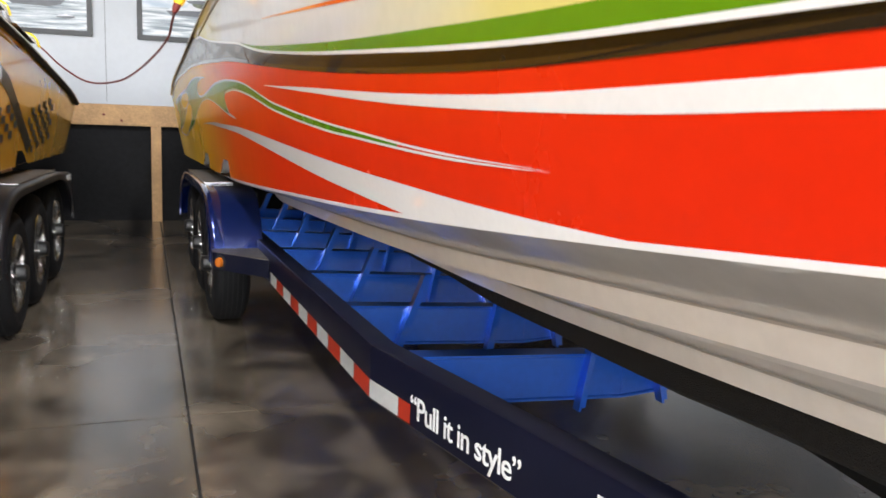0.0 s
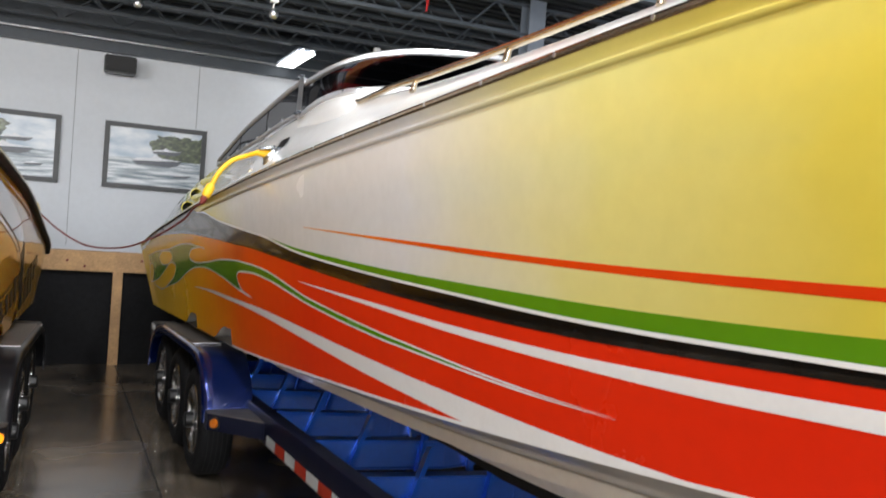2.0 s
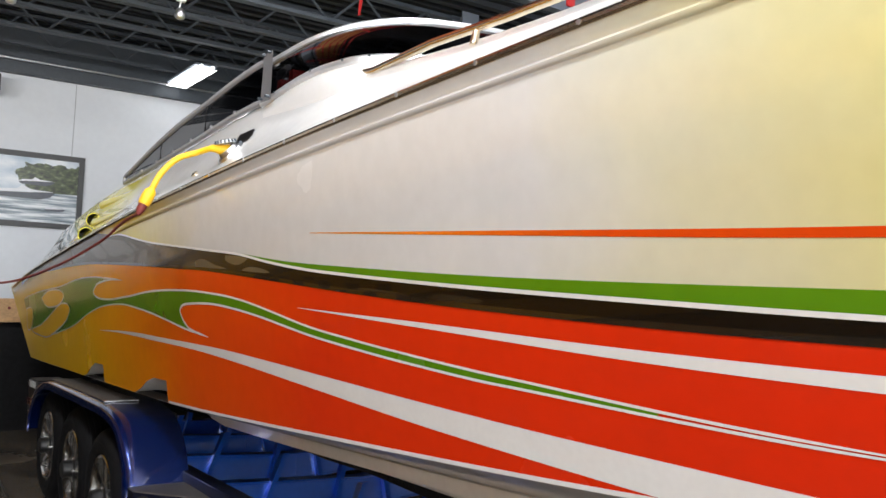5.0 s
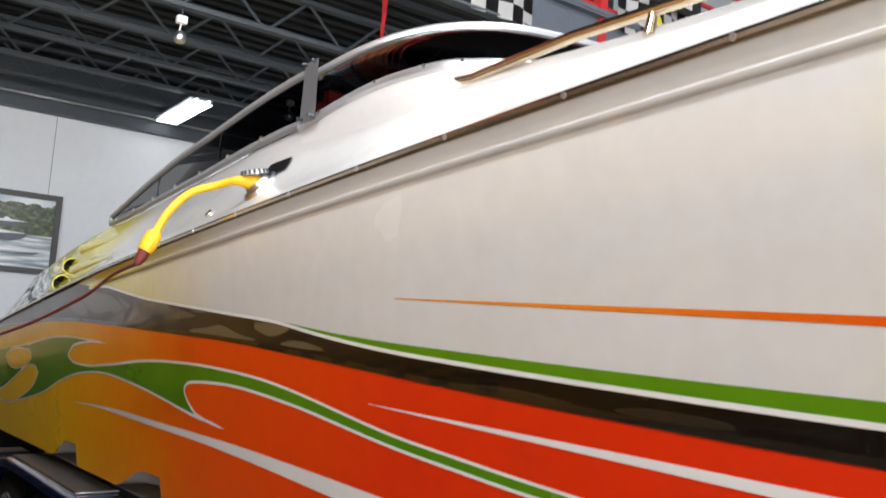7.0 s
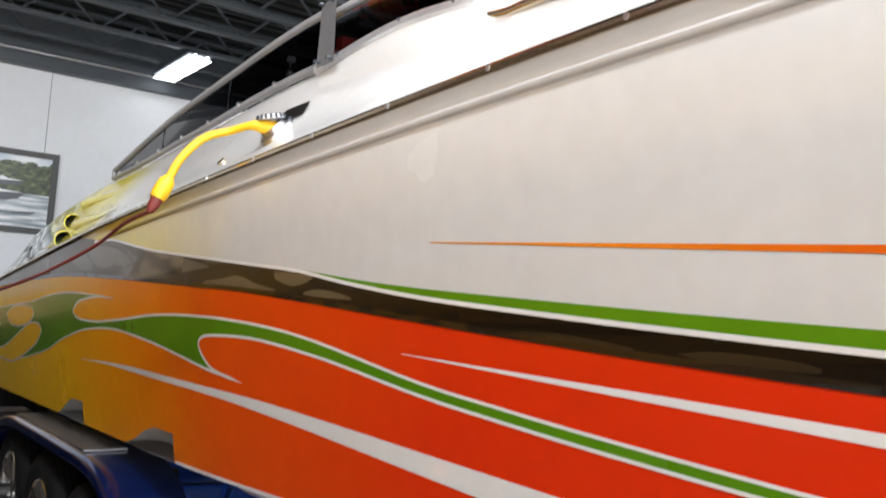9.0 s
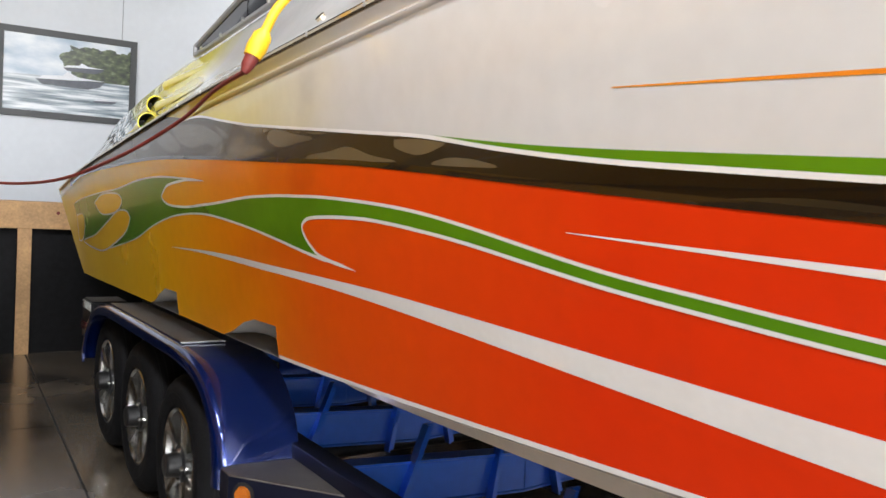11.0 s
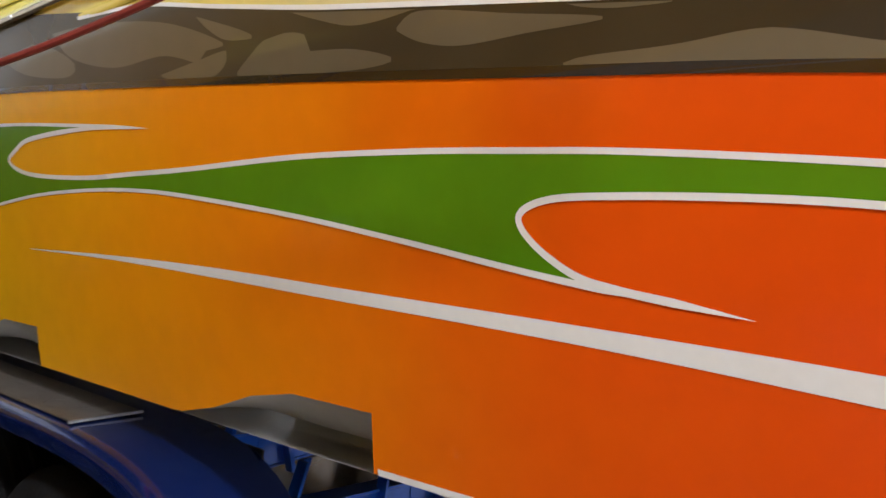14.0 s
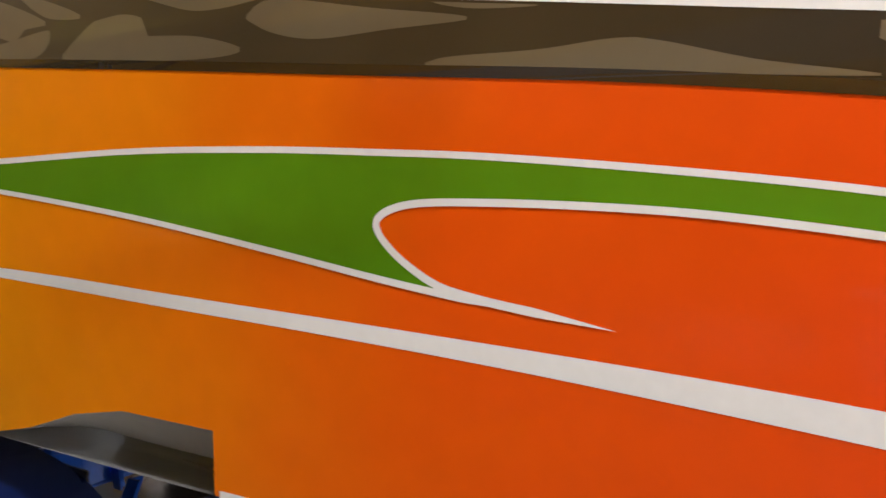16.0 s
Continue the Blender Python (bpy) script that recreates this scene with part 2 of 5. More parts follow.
def box(lo, hi, bevel=0.0, m=None, bm=None):
    bm = bm or bmesh.new()
    made = bmesh.ops.create_cube(bm, size=1)["verts"]
    s = [(b - a) for a, b in zip(lo, hi)]
    c = [(a + b) / 2 for a, b in zip(lo, hi)]
    bmesh.ops.transform(bm, verts=made, matrix=Matrix.LocRotScale(c, None, s))
    if bevel:
        edges = list({e for v in made for e in v.link_edges})
        made = bmesh.ops.bevel(bm, geom=edges, offset=bevel, segments=2, affect="EDGES")["verts"]
    if m is not None:
        bmesh.ops.transform(bm, verts=[v for v in made if v.is_valid], matrix=m)
    return bm


def cyl(a, b, r, r2=None, seg=16, bm=None, caps=True):
    bm = bm or bmesh.new()
    a, b = Vector(a), Vector(b)
    d = b - a
    m = Matrix.Translation((a + b) / 2) @ d.to_track_quat("Z", "Y").to_matrix().to_4x4()
    bmesh.ops.create_cone(bm, cap_ends=caps, segments=seg, radius1=r, radius2=r if r2 is None else r2, depth=d.length, matrix=m)
    return bm


def tube(pts, r, seg=10, bm=None):
    """A bent round bar through the points; r is one radius or one for each point."""
    bm = bm or bmesh.new()
    pts = [Vector(p) for p in pts]
    rings = []
    up = Vector((0.31, 0.17, 0.93)).normalized()
    for i, p in enumerate(pts):
        d = (pts[min(i + 1, len(pts) - 1)] - pts[max(i - 1, 0)]).normalized()
        u = d.cross(up).normalized()
        v = u.cross(d)
        rad = r[i] if isinstance(r, (list, tuple)) else r
        rings.append([bm.verts.new(p + rad * (math.cos(2 * math.pi * k / seg) * u + math.sin(2 * math.pi * k / seg) * v)) for k in range(seg)])
    for a, b in zip(rings, rings[1:]):
        for k in range(seg):
            bm.faces.new((a[k], a[(k + 1) % seg], b[(k + 1) % seg], b[k]))
    bm.faces.new(rings[0][::-1]), bm.faces.new(rings[-1])
    return bm


def grid(rows, bm=None, flip=False):
    """A sheet through rows of points, all rows of one length."""
    bm = bm or bmesh.new()
    vs = [[bm.verts.new(p) for p in row] for row in rows]
    for a, b in zip(vs, vs[1:]):
        for k in range(len(a) - 1):
            f = (a[k], a[k + 1], b[k + 1], b[k])
            bm.faces.new(f[::-1] if flip else f)
    return bm


def lathe(profile, centre, axis="x", seg=28, bm=None, closed=False):
    """Turns (offset along axis, radius) points round an axis through centre."""
    bm = bm or bmesh.new()
    rings = []
    for off, r in profile:
        ring = []
        for k in range(seg):
            c, s = r * math.cos(2 * math.pi * k / seg), r * math.sin(2 * math.pi * k / seg)
            v = {"x": (off, c, s), "y": (c, off, s), "z": (c, s, off)}[axis]
            ring.append(bm.verts.new(Vector(centre) + Vector(v)))
        rings.append(ring)
    for a, b in zip(rings, rings[1:]):
        for k in range(seg):
            bm.faces.new((a[k], a[(k + 1) % seg], b[(k + 1) % seg], b[k]))
    return bm


def curve(points):
    """A smooth function through points (y, value)."""
    pts = sorted(points)
    xs, vs = np.array([p[0] for p in pts], float), np.array([p[1] for p in pts], float)
    ms = np.gradient(vs, xs)

    def f(x):
        i = int(np.clip(np.searchsorted(xs, x) - 1, 0, len(xs) - 2))
        h = xs[i + 1] - xs[i]
        t = (x - xs[i]) / h
        if t > 1:
            return float(vs[-1] + (t - 1) * h * ms[-1])
        if t < 0:
            return float(vs[0] + t * h * ms[0])
        return float((2 * t**3 - 3 * t**2 + 1) * vs[i] + (t**3 - 2 * t**2 + t) * h * ms[i] + (3 * t**2 - 2 * t**3) * vs[i + 1] + (t**3 - t**2) * h * ms[i + 1])
    return f


def spline(points, n=10):
    """Catmull-Rom through points of any dimension."""
    p = [np.array(q, float) for q in points]
    p = [2 * p[0] - p[1], *p, 2 * p[-1] - p[-2]]
    out = []
    for a, b, c, d in zip(p, p[1:], p[2:], p[3:]):
        for k in range(n):
            t = k / n
            out.append(0.5 * (2 * b + (c - a) * t + (2 * a - 5 * b + 4 * c - d) * t**2 + (3 * b - a - 3 * c + d) * t**3))
    return out + [p[-2]]

# ---- room ----
WALL_Y, HALF_Y = 9.13, 8.09


def structure(name, bm, material, label, category, smooth=False):
    return tagged(finish(name, bm, material, smooth=smooth), label, category, kind="structure")


def floor_slabs():
    ob = structure("floor", box((-8.2, -9.2, -0.25), (9.2, 9.4, -0.006)), M_RUBBER, "stained polished concrete floor with saw-cut joints", "floor")
    xs, ys = [-8.2, -3.4, 0.262, 3.9, 9.2], [-9.2, -3.0, 0.4, 3.21, 6.3, 9.4]
    for a, b in zip(xs, xs[1:]):
        for c, d in zip(ys, ys[1:]):
            bm = bmesh.new()
            box((a + 0.005, c + 0.0012, -0.05), (b - 0.005, d - 0.0012, 0.0), 0.003, bm=bm)
            bmesh.ops.transform(bm, verts=bm.verts, matrix=pose(0, 0, 0, 0, 0, 1.0))
            finish("slab", bm, M_FLOOR, ob)


floor_slabs()
structure("wall_north", box((-8.2, WALL_Y, 0), (9.2, WALL_Y + 0.2, 3.1)), M_WALL, "white painted wall with vertical panel joints", "wall")
# Dark strip from the top of the white wall up to the low ceiling.
structure("wall_north_head", box((-8.2, WALL_Y + 0.02, 3.1), (9.2, WALL_Y + 0.22, 3.66)), M_STEEL, "dark strip of wall between the joists", "wall")
structure("wall_north_upper", box((-8.2, WALL_Y + 0.06, 3.66), (9.2, WALL_Y + 0.26, 7.2)), M_WALL, "pale wall behind the mezzanine", "wall")
for x in (-2.8, -1.59, -0.375, 0.845, 2.06, 3.28):
    structure("trim", box((x - 0.003, WALL_Y - 0.003, 1.07), (x + 0.003, WALL_Y, 3.09)), M_SEAM, "thin dark joint between wall panels", "wall joint")
structure("wall_east", box((9.0, -9.2, 0), (9.2, WALL_Y, 7.2)), M_WALL, "white painted side wall", "wall")
# The south wall has a wide glazed door, the west wall a long window.
bm = box((-8.2, -9.2, 0), (-5.0, -9.0, 7.2))
for lo, hi in (((2.0, -9.2, 0), (9.2, -9.0, 7.2)), ((-5.0, -9.2, 4.0), (2.0, -9.0, 7.2))):
    box(lo, hi, bm=bm)
structure("wall_south", bm, M_WALL, "white wall with a wide doorway to daylight", "wall")
bm = box((-8.2, -9.0, 0), (-8.0, -5.0, 7.2))
for lo, hi in (((-8.2, 1.0, 0), (-8.0, WALL_Y, 7.2)), ((-8.2, -5.0, 0), (-8.0, 1.0, 1.4)), ((-8.2, -5.0, 3.8), (-8.0, 1.0, 7.2))):
    box(lo, hi, bm=bm)
structure("wall_west", bm, M_WALL, "white wall with a long window", "wall")
structure("ceiling", box((-8.2, -9.2, 7.2), (9.2, 9.4, 7.4)), M_DECKING, "dark roof deck of the high bay", "ceiling")
structure("ground", box((-60, -80, -0.5), (60, 60, -0.26)), M_FLOOR, "plain paved ground outside", "ground")


def guard_wall():
    """The low black wall with its pine cap and posts, a metre before the white wall."""
    ob = thing("guard_wall", "low black panelled wall with raw pine cap and studs", "low wall", (0, HALF_Y, 0))
    ob.location = (0, 0, 0)
    part("panel", box((-6.0, HALF_Y + 0.045, 0), (7.0, HALF_Y + 0.065, 0.89)), M_BLACK_WALL, ob, "black painted panel", False)
    for a, b in ((-6.0, -2.43), (-2.427, 1.23), (1.233, 7.0)):
        part("cap_board", box((a, HALF_Y - 0.02, 0.885), (b, HALF_Y + 0.02, 1.07), 0.004), M_WOOD, ob, "raw pine board with knots", False)
    part("cap_top", box((-6.0, HALF_Y + 0.021, 1.03), (7.0, HALF_Y + 0.19, 1.068), 0.004), M_WOOD, ob, "raw pine board", False)
    for x in (-3.6, -2.38, -1.16, 0.095, 1.32, 2.54, 3.76):
        part("post", box((x - 0.044, HALF_Y - 0.018, 0.0), (x + 0.044, HALF_Y + 0.02, 0.884), 0.003), M_WOOD, ob, "raw pine stud", False)
    for x, z in ((-0.35, 0.98), (-0.2, 0.93), (0.3, 1.0)):
        part("knot", cyl((x, HALF_Y - 0.0215, z), (x, HALF_Y - 0.019, z), 0.012), M_CORD_RED, ob, "dark brown knot")


guard_wall()


def mezzanine():
    """The low ceiling over the far end: open-web joists, black decking and a steel edge beam."""
    bm = box((-8.0, 5.72, 3.62), (9.0, WALL_Y, 3.66))
    y = 5.8
    while y < WALL_Y - 0.05:
        box((-8.0, y, 3.575), (9.0, y + 0.07, 3.619), bm=bm)
        y += 0.15
    structure("ceiling_low", bm, M_DECKING, "black corrugated decking under the mezzanine", "ceiling")
    for k, y in enumerate((6.2, 6.84, 7.48, 8.12, 8.72)):
        ob = thing("ceiling_joist", "dark grey open-web steel joist under the decking", "joist", group="ceiling joists")
        for z in (3.30, 3.555):
            bm = box((-8.0, y - 0.034, z - 0.014), (9.0, y - 0.004, z + 0.014))
            box((-8.0, y + 0.004, z - 0.014), (9.0, y + 0.034, z + 0.014), bm=bm)
            part("chord", bm, M_STEEL, ob, "", False)
        x, up = -3.5 + 0.17 * (k % 3), True
        while x < 7.5:
            a, b = (3.30, 3.555) if up else (3.555, 3.30)
            bm = cyl((x, y, a), (x + 0.27, y, b), 0.011, seg=6)
            part("web_bar", bm, M_STEEL, ob, "", False)
            x, up = x + (0.27 if up else 0.29), not up
    ob = thing("wall_beam", "dark steel channel along the top of the wall", "steel beam")
    part("channel", box((-8.0, WALL_Y - 0.09, 3.10), (9.0, WALL_Y - 0.004, 3.34), 0.004), M_STEEL, ob, "", False)
    part("conduit", tube([(-8, WALL_Y - 0.12, 3.22), (9, WALL_Y - 0.12, 3.22)], 0.011), M_ALU, ob, "thin metal conduit")
    ob = thing("edge_beam", "blue-grey steel beam along the mezzanine edge", "steel beam")
    bm = box((-8.0, 5.66, 3.63), (9.0, 5.70, 3.93))
    for z in (3.63, 3.915):
        box((-8.0, 5.60, z), (9.0, 5.66, z + 0.016), bm=bm)
    part("channel", bm, M_FASCIA, ob, "", False)
    part("floor_plate", box((-8.0, 5.60, 3.935), (9.0, WALL_Y, 3.97)), M_FASCIA, ob, "", False)
    col = thing("steel_column", "grey steel column under the mezzanine", "column", (3.25, 6.1, 0))
    bm = box((-0.08, -0.08, 0), (0.08, -0.068, 3.6))
    box((-0.08, 0.068, 0), (0.08, 0.08, 3.6), bm=bm), box((-0.006, -0.068, 0), (0.006, 0.068, 3.6), bm=bm)
    part("shaft", bm, M_FASCIA, col, "", False)
    part("base_plate", box((-0.15, -0.15, 0.0), (0.15, 0.15, 0.015)), M_FASCIA, col, "", False)
    rail = thing("mezzanine_railing", "red painted steel railing along the mezzanine", "railing")
    for k in range(6):
        z = 4.02 + 0.19 * k
        part("rail_bar", cyl((-7.9, 5.68, z), (8.9, 5.68, z), 0.019 if k < 5 else 0.026, seg=10), M_RED, rail)
    for x in (-7.4, -5.6, -3.8, -2.0, -0.2, 1.6, 3.98, 5.8, 7.6):
        part("rail_post", box((x - 0.04, 5.64, 3.7), (x + 0.04, 5.72, 5.05), 0.004), M_RED, rail, "", False)
    structure("wall_mezzanine", box((-8.0, 8.2, 3.97), (4.4, 8.3, 7.1)), M_ORANGE_WALL, "orange painted office wall on the mezzanine", "wall")
    structure("wall_mezzanine_grey", box((4.4, 8.2, 3.97), (6.7, 8.3, 7.1)), M_STEEL, "dark grey office wall on the mezzanine", "wall")
    structure("wall_mezzanine_white", box((6.7, 8.2, 3.97), (9.0, 8.3, 7.1)), M_WALL, "white office wall on the mezzanine", "wall")


mezzanine()


def red_strap(x, z):
    ob = thing("hanging_strap", "red fabric banner tail hanging from the railing", "strap", (x, 5.57, z))
    rows = [[(0.03 * w + s * (0.004 + 0.062 * w), 0.012 * math.sin(9 * w + 4 * s), 0.85 * w) for s in (-1, 0, 1)] for w in np.linspace(0, 1, 9)]
    bm = grid(rows)
    bmesh.ops.solidify(bm, geom=bm.faces, thickness=0.006)
    part("cloth", bm, M_RED, ob)


red_strap(2.02, 3.17)
red_strap(0.40, 3.19)


def flag(x, y, z, w, h, cells, emblem, name="checkered_flag"):
    """A black and white checkered flag hung over the railing."""
    ob = thing(name, "black and white checkered flag hung over the red railing", "flag", (x, y, z), group="checkered flags")

    def pt(u, v):
        return (u * w, 0.02 * math.sin(7 * u + 2 * v) + 0.012 * math.sin(15 * u), v * h - 0.02 * u)
    n, m = cells
    for i in range(n):
        for j in range(m):
            bm = grid([[pt((i + a / 3) / n, (j + b / 3) / m) for a in range(4)] for b in range(4)])
            bmesh.ops.solidify(bm, geom=bm.faces, thickness=0.004)
            part("square", bm, M_WHITE if (i + j) % 2 else M_BLACK, ob, "", True)
    for u, v, r, material, nm in emblem:
        p = Vector(pt(u, v))
        bm = bmesh.new()
        bmesh.ops.create_circle(bm, cap_ends=True, segments=14, radius=r, matrix=Matrix.Translation(p + Vector((0, -0.03, 0))) @ pose(0, 0, 0, 90, 0, 0) @ Matrix.Diagonal((1, 1.35, 1, 1)))
        r2 = bmesh.ops.extrude_face_region(bm, geom=bm.faces[:])
        bmesh.ops.translate(bm, vec=(0, 0.01, 0), verts=[q for q in r2["geom"] if isinstance(q, bmesh.types.BMVert)])
        part(nm, bm, material, ob, "", False)


M_EMBLEM_GOLD = mat("gold_print", (0.62, 0.36, 0.06), 0.7)
M_EMBLEM_BLUE = mat("blue_print", (0.03, 0.22, 0.55), 0.7)
M_EMBLEM_YELLOW = mat("yellow_print", (0.75, 0.65, 0.05), 0.7)
flag(2.61, 5.60, 3.63, 0.645, 1.1, (6, 9), ((0.15, 0.15, 0.042, M_EMBLEM_GOLD, "round_print"), (0.66, 0.33, 0.115, M_EMBLEM_GOLD, "oval_print"),
                                           (0.70, 0.35, 0.062, M_EMBLEM_BLUE, "inner_print"), (0.48, 0.24, 0.028, M_EMBLEM_YELLOW, "yellow_print"), (0.22, 0.36, 0.040, M_ORANGE_WALL, "orange_print")))
flag(4.10, 5.60, 3.87, 0.80, 0.36, (8, 4), ((0.5, 0.42, 0.05, M_EMBLEM_YELLOW, "round_print"),))

banner = thing("black_banner", "black banner with unreadable white lettering on the railing", "banner", (4.40, 5.56, 4.17))
part("cloth", box((0, 0, 0), (0.62, 0.012, 0.22), 0.003), M_BLACK, banner, "", False)
part("lettering", box((0.08, -0.004, 0.06), (0.50, 0.0, 0.13)), M_WHITE, banner, "plain white bar in place of writing", False)


def strip_light():
    ob = thing("strip_light", "lit white fluorescent fitting hanging under the joists", "ceiling light", (1.73, 8.46, 3.21))
    part("tray", box((-0.10, -0.49, 0.016), (0.10, 0.49, 0.034), 0.004), M_FASCIA, ob, "", False)
    for x in (-0.05, 0.05):
        part("lamp_tube", cyl((x, -0.52, 0.004), (x, 0.52, 0.004), 0.012), M_GLOW, ob, "glowing tube")
    part("diffuser", box((-0.096, -0.485, -0.012), (0.096, 0.485, -0.009)), M_GLOW, ob, "bright glowing diffuser", False)


strip_light()


def spot(x, y, drop):
    ob = thing("spot_light", "small white adjustable spot lamp under a joist", "spot light", (x, y, 3.286 - drop), group="spot lights")
    part("drop_rod", cyl((0, 0, -0.002), (0, 0, drop + 0.001), 0.006, seg=8), M_STEEL, ob)
    part("box", box((-0.031, -0.022, -0.045), (0.031, 0.022, 0.0), 0.004), M_WHITE, ob, "", False)
    part("stem", cyl((-0.008, 0, -0.092), (0, 0, -0.044), 0.005), M_WHITE, ob)
    bm = bmesh.new()
    lathe([(-0.165, 0.024), (-0.155, 0.032), (-0.135, 0.037), (-0.110, 0.032), (-0.094, 0.018), (-0.088, 0.0)], (0, 0, 0), "z", 16, bm)
    part("lamp_head", bm, M_ALU, ob, "round bulb")
    part("lens", cyl((0, 0, -0.163), (0, 0, -0.158), 0.024), M_WHITE, ob)


for x, y, drop in ((1.0, 6.2, 0.052), (0.045, 6.84, 0.004), (2.3, 7.48, 0.03)):
    spot(x, y, drop)


def speaker():
    ob = thing("wall_speaker", "black loudspeaker on a bracket high on the wall", "speaker", (0.03, 8.97, 2.87))
    part("cabinet", box((-0.155, -0.09, 0), (0.155, 0.08, 0.185), 0.015), M_BLACK, ob, "", False)
    part("grille", box((-0.14, -0.099, 0.015), (0.14, -0.091, 0.17), 0.004), M_RUBBER, ob, "", False)
    part("bracket", box((-0.03, 0.081, 0.06), (0.03, 0.159, 0.12), 0.003), M_STEEL, ob, "", False)


speaker()


def photo(name, trees_left, seed):
    """A printed photograph: pale sky, dark trees on one side, pale water with wakes."""
    m = bpy.data.materials.new(name)
    m.use_nodes = True
    nt = m.node_tree
    b = nt.nodes["Principled BSDF"]
    b.inputs["Roughness"].default_value = 0.3
    tc, sep = nt.nodes.new("ShaderNodeTexCoord"), nt.nodes.new("ShaderNodeSeparateXYZ")
    link(nt, tc.outputs["Generated"], sep.inputs[0])

    def noise_tex(sx, sz, scale, detail=6):
        mp, n = nt.nodes.new("ShaderNodeMapping"), nt.nodes.new("ShaderNodeTexNoise")
        mp.inputs["Scale"].default_value, mp.inputs["Location"].default_value = (sx, 1, sz), (seed, 0, seed * 2)
        n.inputs["Scale"].default_value, n.inputs["Detail"].default_value = scale, detail
        link(nt, tc.outputs["Generated"], mp.inputs["Vector"]), link(nt, mp.outputs[0], n.inputs["Vector"])
        return n.outputs["Fac"]

    def ramp(fac, stops):
        r = nt.nodes.new("ShaderNodeValToRGB")
        while len(r.color_ramp.elements) < len(stops):
            r.color_ramp.elements.new(0.5)
        for e, (p, c) in zip(r.color_ramp.elements, stops):
            e.position, e.color = p, (*c, 1)
        link(nt, fac, r.inputs["Fac"])
        return r.outputs["Color"]

    def calc(op, a, c, d=None):
        n = nt.nodes.new("ShaderNodeMath")
        n.operation = op
        for k, v in enumerate((a, c, d)):
            if v is None:
                continue
            if isinstance(v, (int, float)):
                n.inputs[k].default_value = v
            else:
                link(nt, v, n.inputs[k])
        return n.outputs[0]

    def mix(fac, a, c):
        n = nt.nodes.new("ShaderNodeMixRGB")
        link(nt, fac, n.inputs["Fac"]), link(nt, a, n.inputs["Color1"]), link(nt, c, n.inputs["Color2"])
        return n.outputs["Color"]
    sky_c = ramp(noise_tex(1, 1.6, 3), [(0.35, (0.34, 0.44, 0.55)), (0.62, (0.72, 0.76, 0.80))])
    water = ramp(noise_tex(0.6, 5, 4), [(0.36, (0.10, 0.14, 0.17)), (0.48, (0.34, 0.40, 0.45)), (0.60, (0.74, 0.77, 0.80))])
    tree = ramp(noise_tex(2, 2, 9), [(0.38, (0.012, 0.018, 0.010)), (0.55, (0.06, 0.085, 0.03)), (0.70, (0.18, 0.22, 0.12))])
    x = calc("SUBTRACT", 1.0, sep.outputs["X"]) if trees_left else sep.outputs["X"]
    wob = noise_tex(1.5, 1.5, 4)
    edge = calc("MULTIPLY_ADD", wob, 0.5, x)
    is_tree = calc("MULTIPLY", calc("GREATER_THAN", edge, 0.74), calc("LESS_THAN", calc("MULTIPLY_ADD", wob, 0.4, sep.outputs["Z"]), 1.12))
    land = mix(is_tree, sky_c, tree)
    is_water = calc("LESS_THAN", calc("MULTIPLY_ADD", noise_tex(1, 0.2, 3), 0.06, sep.outputs["Z"]), 0.50)
    link(nt, mix(is_water, land, water), b.inputs["Base Color"])
    return m


BOAT_PRINT = mat("white_boat_print", (0.72, 0.74, 0.78), 0.35, vary=0.1, scale=9)
HULL_PRINT = mat("dark_hull_print", (0.06, 0.07, 0.09), 0.35, vary=0.4, scale=20)


def picture(x0, x1, z0, z1, trees_left, seed):
    w, h = x1 - x0, z1 - z0
    ob = thing("framed_picture", "framed photograph of speedboats on water, charcoal frame", "picture", (x0, WALL_Y - 0.002, z0), group="wall pictures")
    f = 0.05
    bm = box((0, -0.03, 0), (w, 0, f), 0.003)
    for lo, hi in (((0, -0.03, h - f), (w, 0, h)), ((0, -0.03, f), (f, 0, h - f)), ((w - f, -0.03, f), (w, 0, h - f))):
        box(lo, hi, 0.003, bm=bm)
    part("frame", bm, M_FRAME, ob, "charcoal frame", False)
    part("print", box((f, -0.012, f), (w - f, -0.010, h - f)), photo("photo_print", trees_left, seed), ob, "printed lake photograph", False)

    def flat(nm, a, b, s, pts, d, material):
        bm = bmesh.new()
        bm.faces.new([bm.verts.new((f + (w - 2 * f) * a + w * s * p, d, f + (h - 2 * f) * b + q * s * 0.9)) for p, q in pts])
        part(nm, bm, material, ob, "", False)
    for a, b, s in ((0.52, 0.40, 0.50), (0.62, 0.60, 0.30), (0.80, 0.20, 0.18)):
        flat("hull_print", a, b, s, [(-0.5, 0.04), (0.5, 0.10), (0.42, 0.0), (0.25, -0.06), (-0.4, -0.05)], -0.0135, HULL_PRINT)
        flat("boat_print", a, b, s, [(-0.46, 0.05), (0.5, 0.11), (0.1, 0.14), (-0.05, 0.22), (-0.12, 0.14), (-0.4, 0.11)], -0.0140, BOAT_PRINT)


picture(-0.073, 0.964, 1.700, 2.398, False, 1.7)
picture(-1.53, -0.49, 1.700, 2.398, True, 4.2)
picture(1.52, 2.56, 1.700, 2.398, True, 7.7)

# ---- boats ----
BASE = curve([(7.3, 0.19), (6.5, 0.21), (5.5, 0.265), (4.5, 0.31), (3.5, 0.35), (2.5, 0.42), (1.5, 0.51), (0.5, 0.62), (-1, 0.85), (-3, 1.3), (-4.2, 1.53)])
